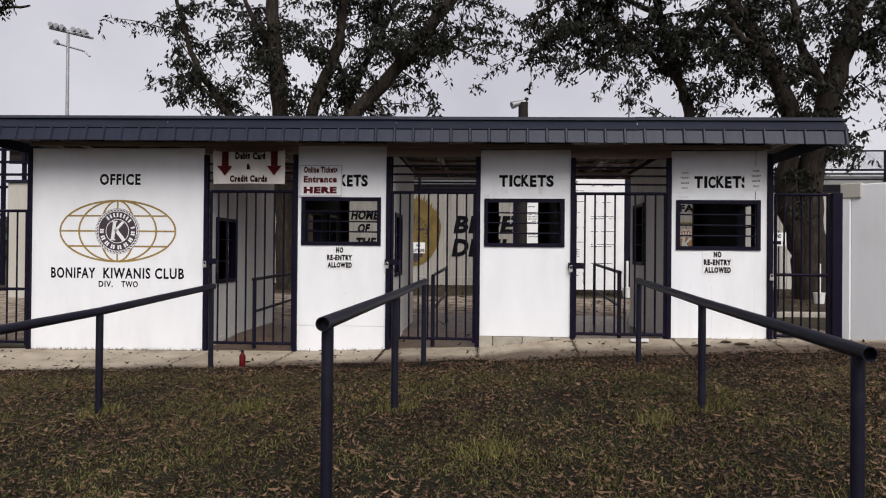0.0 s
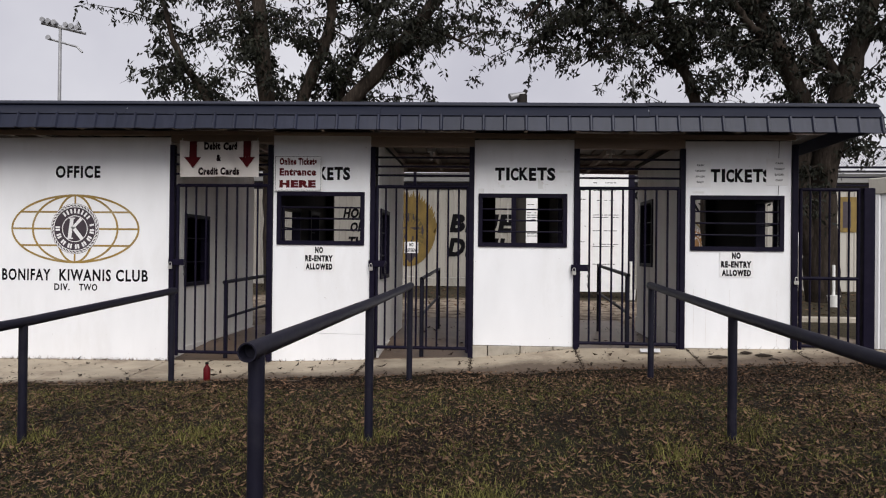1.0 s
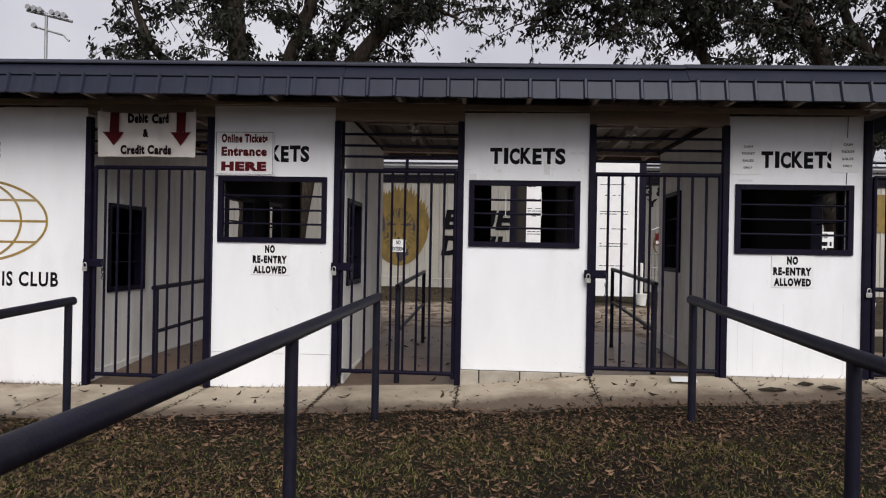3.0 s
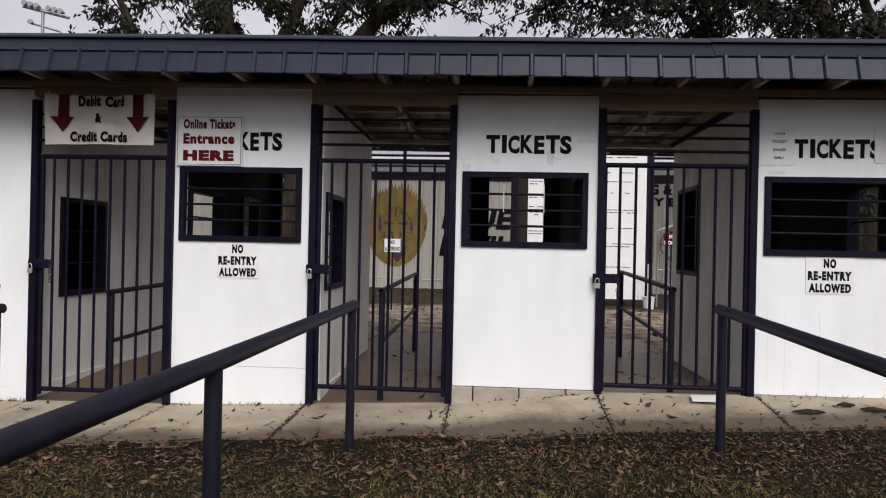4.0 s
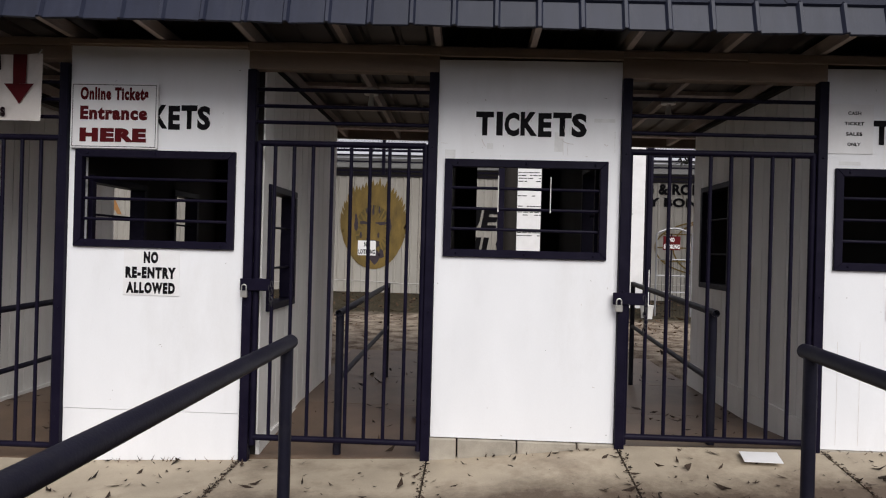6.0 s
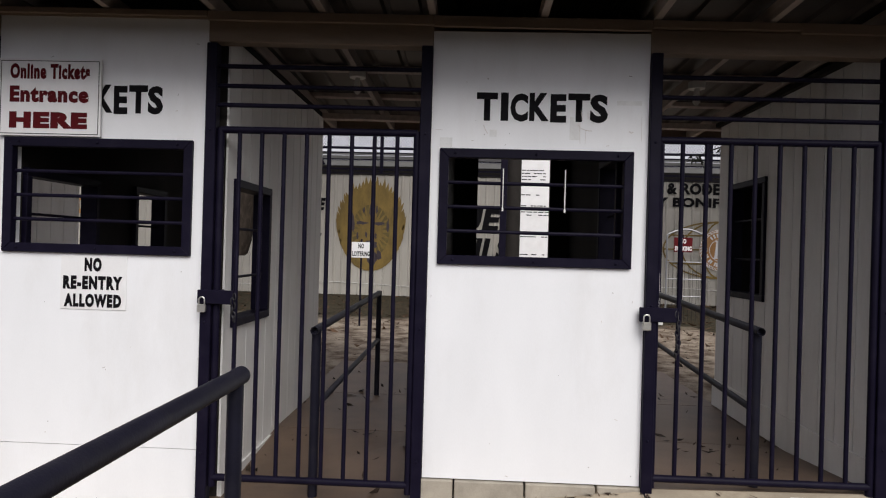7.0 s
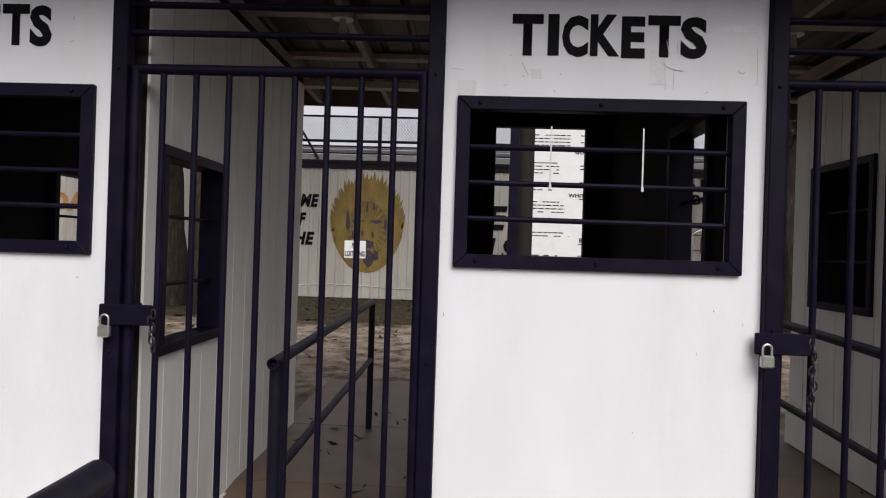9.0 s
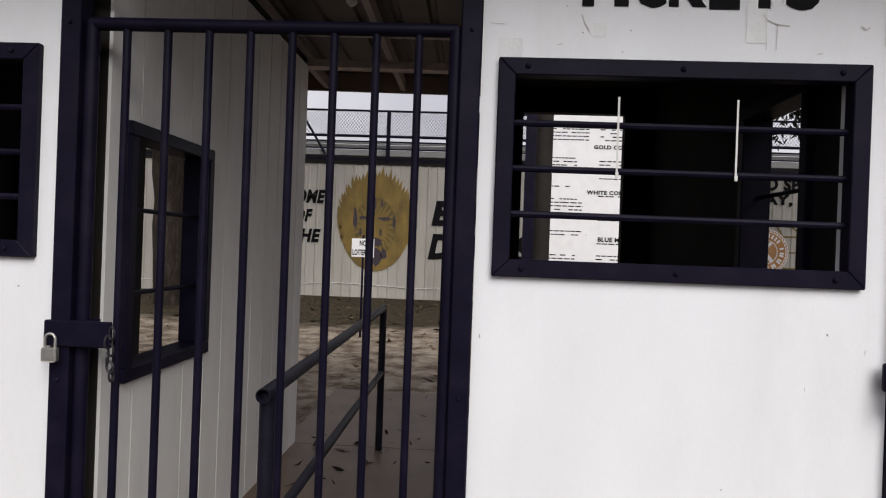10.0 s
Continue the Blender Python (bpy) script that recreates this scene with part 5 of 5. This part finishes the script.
# ---- trees ----
def tree(name, label, limbs, seed, per_metre=9, reach=1.7, leaves=11, low=3.8):
    """A tree from tapered limbs; branches with twigs and hanging leaves spring from the limbs above a height."""
    t = thing(name, limbs[0][0][0], label, "tree", group="trees behind the building")
    rng = np.random.default_rng(seed)
    wood, lv, lf = bmesh.new(), [], []
    for pts, r0, r1 in limbs:
        P = [Vector(p) for p in pts]
        fine, rad = [], []
        n = 7 * (len(P) - 1)
        for i in range(n + 1):
            u = i / n * (len(P) - 1)
            k = min(int(u), len(P) - 2)
            a = u - k
            p0, p1, p2, p3 = P[max(k - 1, 0)], P[k], P[k + 1], P[min(k + 2, len(P) - 1)]
            q = 0.5 * ((2 * p1) + (p2 - p0) * a + (2 * p0 - 5 * p1 + 4 * p2 - p3) * a * a + (3 * p1 - p0 - 3 * p2 + p3) * a ** 3)
            fine.append(q + Vector(rng.uniform(-0.03, 0.03, 3)))
            rad.append((r0 + (r1 - r0) * i / n) * rng.uniform(0.92, 1.08))
        tube(wood, fine, rad, 10)
        for i in range(n):
            seg = (fine[i + 1] - fine[i]).length
            for _ in range(rng.poisson(seg * per_metre)):
                if fine[i].z < low:
                    continue
                az, el = rng.uniform(0, 2 * math.pi), rng.uniform(-0.25, 0.9)
                d = Vector((math.cos(az) * math.cos(el), math.sin(az) * math.cos(el), math.sin(el)))
                ln = reach * rng.uniform(0.5, 1.5)
                line = [fine[i].copy()]
                for s in range(5):
                    d = (d + Vector((rng.normal(0, 0.16), rng.normal(0, 0.16), -0.13 + rng.normal(0, 0.1)))).normalized()
                    line.append(line[-1] + d * ln / 5)
                tube(wood, line, [0.028, 0.022, 0.017, 0.012, 0.008, 0.004], 4, caps=False)
                for s in range(1, 6):
                    for _ in range(rng.poisson(2.1)):
                        tw = Vector(rng.normal(0, 1, 3))
                        tw.z = tw.z * 0.5 - 0.35
                        tw.normalize()
                        tl = rng.uniform(0.2, 0.55)
                        base = line[s]
                        for m in range(leaves):
                            c = base + tw * tl * (m + 0.5) / leaves + Vector(rng.normal(0, 0.05, 3))
                            dn = Vector((rng.normal(0, 0.55), rng.normal(0, 0.55), -0.75 + rng.normal(0, 0.35))).normalized()
                            sd = dn.cross(Vector(rng.normal(0, 1, 3))).normalized()
                            L, W = rng.uniform(0.11, 0.20), rng.uniform(0.021, 0.038)
                            j = len(lv)
                            lv.extend((c, c + dn * L * 0.45 + sd * W, c + dn * L, c + dn * L * 0.45 - sd * W))
                            lf.append((j, j + 1, j + 2, j + 3))
    part("trunk", wood, BARK, t, "dark rough bark", smooth=True)
    me = bpy.data.meshes.new("crown")
    o = origin(t)
    me.from_pydata([tuple(v - o) for v in lv], [], lf)
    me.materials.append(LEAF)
    ob = new("crown", me)
    ob.parent = t
    tagged(ob, "thin dark green leaves in drooping sprays")
    return t


tree("tree", "tall pecan tree with drooping dark leaves behind the roof", [
    ([(-6.25, 21.8, 0.2), (-6.2, 21.4, 3.4), (-5.95, 20, 5.6), (-6.2, 20, 8.6), (-6.3, 20.2, 11.5)], 0.36, 0.10),
    ([(-6.0, 20, 4.0), (-7.2, 19.9, 5.2), (-7.7, 19.8, 5.9), (-8.3, 19.7, 6.9), (-8.8, 19.6, 8.6)], 0.17, 0.05),
    ([(-6.1, 20, 7.0), (-6.9, 20.4, 8.3), (-7.6, 20.8, 9.8)], 0.12, 0.04)], 21, 6.4, low=5.2)
tree("tree", "leaning pecan tree with a thick slanting limb behind the roof", [
    ([(-4.9, 20.4, 0.2), (-5.0, 20.3, 3.0), (-5.1, 20.2, 5.3), (-4.3, 20, 7.3), (-4.15, 20, 8.7), (-3.9, 20, 11)], 0.24, 0.08),
    ([(-4.75, 20.4, 1.6), (-4.2, 20.2, 4.4), (-3.8, 20, 5.4), (-2.85, 20, 6.4), (-1.1, 20, 8.6), (0.2, 20, 10.4)], 0.27, 0.12),
    ([(-4.2, 20.2, 4.4), (-4.0, 20.6, 6.2), (-3.2, 20.9, 8.0), (-2.6, 21, 9.6)], 0.14, 0.05),
    ([(-2.2, 20, 7.1), (-1.3, 19.7, 7.2), (-0.7, 19.5, 6.9)], 0.07, 0.03)], 22, 6.2, low=5.4)
tree("tree", "thick old tree with forked trunk beside the side gate", [
    ([(8.7, 20.5, 0.2), (8.55, 20.3, 2.0), (8.5, 20.1, 3.9), (9.1, 20, 6.4), (9.65, 20, 8.4), (10.1, 20, 11.5)], 0.45, 0.15),
    ([(8.5, 20.4, 1.4), (7.9, 20.2, 3.4), (7.95, 20, 5.2), (6.95, 20, 7.5), (6.3, 20, 8.5), (5.4, 20, 10.5)], 0.30, 0.12),
    ([(7.3, 20, 6.8), (6.6, 19.8, 7.3), (5.9, 19.6, 8.0)], 0.12, 0.08),
    ([(8.9, 20, 5.8), (8.4, 20.5, 7.4), (8.2, 20.8, 9.5)], 0.16, 0.06),
    ([(9.3, 20, 7.0), (10.6, 19.8, 8.0), (11.6, 19.6, 8.6)], 0.12, 0.04)], 23, 7.8)
tree("tree", "slender tree with dense dark crown behind the booths", [
    ([(6.0, 21, 0.3), (5.8, 20.9, 4.0), (5.45, 20.8, 5.8), (5.0, 20.7, 7.0), (4.3, 20.6, 9.6)], 0.20, 0.08),
    ([(5.2, 20.8, 6.4), (4.0, 20.6, 7.6), (2.9, 20.5, 8.6)], 0.09, 0.04),
    ([(4.6, 20.6, 8.2), (3.4, 20.4, 8.7), (1.9, 20.2, 8.6), (0.9, 20.1, 7.7)], 0.08, 0.03),
    ([(3.4, 20.4, 8.7), (2.2, 20.0, 9.6), (0.9, 19.8, 9.4)], 0.06, 0.03),
    ([(2.9, 20.5, 8.6), (1.9, 20.3, 7.6), (0.9, 20.2, 6.9)], 0.05, 0.02),
    ([(4.4, 20.6, 7.9), (3.3, 20.4, 7.2), (2.4, 20.2, 6.5)], 0.05, 0.02),
    ([(5.0, 20.7, 7.0), (5.8, 20.4, 8.0), (6.2, 20.2, 9.0)], 0.08, 0.04)], 24, 6.6)
tree("tree", "leafy tree reaching over from beyond the office", [
    ([(-18.5, 21, 0.2), (-18.3, 21, 4.5), (-17.6, 20.8, 8.5), (-16.5, 20.5, 11)], 0.35, 0.10),
    ([(-17.8, 20.9, 8.2), (-16.2, 20.4, 8.5), (-14.6, 20, 8.5), (-13.2, 19.8, 8.5)], 0.10, 0.03)], 25, 4.0, reach=1.0)


def treeline():
    """A far row of low tree crowns along the horizon, as loose clumps of leaves."""
    rng = np.random.default_rng(31)
    v, f = [], []
    for x0, x1, y, h, n in ((-70, -12, 48, 5.2, 9000), (14, 60, 46, 6.0, 7000), (-12, 14, 60, 7.3, 5000)):
        for _ in range(n):
            x = rng.uniform(x0, x1)
            top = h * (0.7 + 0.3 * math.sin(x * 0.5) * math.sin(x * 0.23 + 1) + rng.normal(0, 0.06))
            c = Vector((x, y + rng.normal(0, 1.5), 0.3 + top * rng.uniform(0, 1) ** 0.6))
            a, b = Vector(rng.normal(0, 0.3, 3)), Vector(rng.normal(0, 0.3, 3))
            j = len(v)
            v.extend((c - a, c - b, c + a, c + b))
            f.append((j, j + 1, j + 2, j + 3))
    me = bpy.data.meshes.new("treeline")
    me.from_pydata([tuple(p) for p in v], [], f)
    me.materials.append(HAZE)
    tagged(new("treeline", me), "distant dark row of trees along the horizon", "trees", kind="stuff")


treeline()


# ---- litter and grass ----
def scatter_leaves(name, n, place, seed, size, mat, label):
    rng = np.random.default_rng(seed)
    v, f = [], []
    for _ in range(n):
        x, y, z = place(rng)
        a, L = rng.uniform(0, 2 * math.pi), size * min(2.3, rng.lognormal(-0.08, 0.5))
        W = L * rng.uniform(0.16, 0.36)
        d, s = np.array((math.cos(a), math.sin(a), rng.normal(0, 0.22))), np.array((-math.sin(a), math.cos(a), rng.normal(0, 0.38)))
        c = np.array((x, y, z + 0.004))
        curl = rng.uniform(0.0, 0.25) * L
        j = len(v)
        up = np.array((0, 0, curl))
        v.extend((c - d * L / 2 + up, c + s * W / 2, c + d * L / 2 + up * 0.6, c - s * W / 2))
        f.extend(((j, j + 1, j + 3), (j + 1, j + 2, j + 3)))
    me = bpy.data.meshes.new(name)
    me.from_pydata([tuple(p) for p in v], [], f)
    me.materials.append(mat)
    tagged(new(name, me), label, "leaves", kind="stuff")


def lawn_spot(rng):
    while True:
        x, y = rng.uniform(-8, 8), rng.uniform(2.6, 10.36)
        if y > walk_front(x) + 0.05:
            continue
        k = noise.noise((x * 0.9, y * 0.9, 4.0))
        if rng.random() < 0.68 + 0.45 * k + (0.3 if y > 9.2 else 0) + (0.2 if x > 2.5 else 0):
            return x, y, ground_z(x, y) + rng.uniform(0.0, 0.02)


def walk_spot(rng):
    x = rng.uniform(-7, 5)
    f = walk_front(x)
    y = f + (FACE - 0.02 - f) * rng.uniform(0, 1) ** (4.0 if rng.random() < 0.6 else 0.9)
    return x, y, walk_z(x, y) + 0.003


def passage_spot(rng):
    a, b = ((-4.0, -2.8), (-1.42, -0.25), (1.1, 2.33))[rng.integers(3)]
    x, y = rng.uniform(a, b), rng.uniform(FACE + 0.1, 15.0)
    k = min(1, (y - FACE) / 1.2)
    return x, y, slab_back(x) * (1 - k) + (0.33 if a > -3 else 0.24) * k + 0.004


def yard_spot(rng):
    x, y = rng.uniform(-9, 12), 15.2 + 9.6 * rng.uniform(0, 1) ** 0.7
    return x, y, ground_z(x, y) + 0.004


scatter_leaves("lawn_leaves", 215000, lawn_spot, 41, 0.031, LITTER, "brown dead leaves scattered over the lawn")
scatter_leaves("walkway_leaves", 900, walk_spot, 42, 0.055, DARKLITTER, "brown dead leaves lying on the concrete walkway")
scatter_leaves("passage_leaves", 190, passage_spot, 43, 0.065, DARKLITTER, "few dead leaves on the passage floors")
scatter_leaves("yard_leaves", 5200, yard_spot, 44, 0.09, LITTER, "dead leaves over the sandy yard")


def grass():
    rng = np.random.default_rng(51)
    v, f = [], []
    while len(f) < 210000:
        x, y = rng.uniform(-8, 8), rng.uniform(2.6, 9.7)
        k = noise.noise((x * 0.7 + 3, y * 0.7, 1.0)) + 0.5 * noise.noise((x * 2.3, y * 2.3, 2.0))
        if rng.random() > 0.62 + 0.6 * k - (0.5 if y > 9.3 else 0) - (0.25 if x > 2.2 else 0):
            continue
        z = ground_z(x, y) - 0.004
        a, h, w = rng.uniform(0, 2 * math.pi), rng.uniform(0.010, 0.038), rng.uniform(0.0016, 0.0036)
        lx, ly = rng.normal(0, 0.022), rng.normal(0, 0.022)
        j = len(v)
        v.extend(((x - w * math.cos(a), y - w * math.sin(a), z), (x + w * math.cos(a), y + w * math.sin(a), z), (x + lx, y + ly, z + h)))
        f.append((j, j + 1, j + 2))
    for px, py in ((-0.878, 5.2), (-0.865, 7.5), (1.70, 7.5), (-3.47, 7.5), (1.69, 5.2), (-0.1, 6.3), (1.2, 7.1), (-2.2, 7.6)):
        for _ in range(260):
            x, y = px + rng.normal(0.03, 0.10), py + rng.normal(0, 0.12)
            z = ground_z(x, y) - 0.004
            a, h, w = rng.uniform(0, 2 * math.pi), rng.uniform(0.03, 0.10), rng.uniform(0.002, 0.005)
            j = len(v)
            v.extend(((x - w * math.cos(a), y - w * math.sin(a), z), (x + w * math.cos(a), y + w * math.sin(a), z), (x + rng.normal(0, 0.035), y + rng.normal(0, 0.035), z + h)))
            f.append((j, j + 1, j + 2))
    me = bpy.data.meshes.new("grass")
    me.from_pydata(v, [], f)
    me.materials.append(GRASS)
    tagged(new("grass", me), "short sparse dull green lawn grass", "grass", kind="stuff")


grass()


# thin cable down the wall by the notice
cable = thing("cable", (3.47, FACE, 2.3), "thin dark cable stapled down the booth wall", "cable")
part("run", tubem(((3.475, FACE - 0.004, 2.945), (3.470, FACE - 0.005, 2.74)), 0.003, 6), BLACK, cable)
part("run", tubem(((3.470, FACE - 0.005, 2.405), (3.466, FACE - 0.004, 2.295)), 0.003, 6), BLACK, cable)


def base_weeds():
    """Small weeds and debris along the foot of the booth walls."""
    rng = np.random.default_rng(61)
    v, f = [], []
    for x0, x1, n in ((-6.6, -4.06, 320), (-2.72, -1.48, 40), (-0.18, 1.04, 14), (2.37, 3.62, 24)):
        for _ in range(n):
            x, y = rng.uniform(x0, x1), FACE - 0.01 - abs(rng.normal(0, 0.03))
            z = walk_z(x, y)
            h, a = rng.uniform(0.008, 0.05), rng.uniform(0, 6.28)
            j = len(v)
            v.extend(((x - 0.004, y, z), (x + 0.004, y, z), (x + 0.03 * math.cos(a), y + 0.02 * math.sin(a) - 0.01, z + h)))
            f.append((j, j + 1, j + 2))
    me = bpy.data.meshes.new("wall_weeds")
    me.from_pydata(v, [], f)
    me.materials.append(LITTER)
    tagged(new("wall_weeds", me), "dry weeds and debris along the wall foot", "weeds", kind="stuff")


base_weeds()


def scuffs(parent, x0, x1, z0, z1, n, seed):
    """Nail heads, chips and short scratches on a painted wall, too small to pick apart."""
    rng = random.Random(seed)
    bm = bmesh.new()
    for _ in range(n // 4):
        x, z = rng.uniform(x0, x1), rng.choice((rng.uniform(z0, z1), z0 + abs(rng.gauss(0, 0.12)), z1 - abs(rng.gauss(0, 0.25))))
        w, h = rng.choice(((0.004, 0.004), (0.003, 0.012), (0.018, 0.003), (0.006, 0.005)))
        lean = rng.uniform(-0.006, 0.006)
        poly(bm, ((x, z), (x + w, z + lean), (x + w * 0.9, z + h + lean), (x + w * 0.1, z + h)), FACE - 0.0012)
    part("scuffs", bm, SCUFF, parent, "small chips and scratches in the paint", kind="stuff")


scuffs(office_wall, -6.55, -4.1, 0.2, 2.9, 90, 1)
scuffs(wall_a, -2.70, -1.50, 2.33, 2.9, 30, 2)
scuffs(wall_a, -2.70, -1.50, 0.55, 1.6, 36, 3)
scuffs(wall_b, -0.16, 1.02, 2.32, 2.9, 40, 4)
scuffs(wall_b, -0.16, 1.02, 0.45, 1.6, 40, 5)
scuffs(wall_c, 2.39, 3.60, 2.31, 2.9, 30, 6)
scuffs(wall_c, 2.39, 3.60, 0.46, 1.58, 36, 7)

# board seams of the east booth's front
for x in (2.483, 2.627, 2.909, 3.461):
    bm = bmesh.new()
    ribbon(bm, [(x, 0.47), (x + 0.002, 0.8), (x, 1.15)], 0.002, FACE - 0.001)
    part("board_seam", bm, SCUFF, wall_c)


def bark_piece(x, y, length, turn):
    """A curled strip of fallen bark on the walkway."""
    z = walk_z(x, y)
    b = thing("bark_piece", (x, y, z), "curled strip of dark fallen bark on the walkway", "bark", group="fallen bark")
    d = Vector((math.cos(turn), math.sin(turn), 0)) * length / 2
    n = Vector((-math.sin(turn), math.cos(turn), 0)) * 0.02
    for s in (-1, 1):
        o = n * s
        part("strip", tubem([Vector((x, y, z + 0.012)) - d + o, Vector((x, y, z + 0.018)) + o * 1.3, Vector((x, y, z + 0.014)) + d + o * 0.5], [0.006, 0.016, 0.007], 7), BARK, b, smooth=True)


bark_piece(2.65, 10.55, 0.24, 0.1)
bark_piece(3.02, 10.72, 0.14, 0.3)
bark_piece(3.18, 10.62, 0.18, -0.1)


def joint_debris():
    """Crumbs of leaf and soil caught in the joints of the walkway."""
    rng = np.random.default_rng(71)
    v, f = [], []
    for xj, n in ((-4.05, 40), (-2.74, 90), (-1.47, 260), (-0.2, 130), (1.06, 120), (2.39, 120), (3.63, 60)):
        for _ in range(n):
            y = rng.uniform(walk_front(xj), FACE - 0.02)
            x = xj + rng.normal(0, 0.014)
            z = walk_z(x, y) + 0.004
            a, L = rng.uniform(0, 6.28), rng.uniform(0.008, 0.03)
            j = len(v)
            v.extend(((x, y, z), (x + L * math.cos(a), y + L * math.sin(a), z + 0.004), (x + 0.5 * L * math.cos(a + 1), y + 0.5 * L * math.sin(a + 1), z + 0.008)))
            f.append((j, j + 1, j + 2))
    me = bpy.data.meshes.new("joint_debris")
    me.from_pydata(v, [], f)
    me.materials.append(DARKLITTER)
    tagged(new("joint_debris", me), "dark crumbs of leaf caught in the walkway joints", "debris", kind="stuff")


joint_debris()
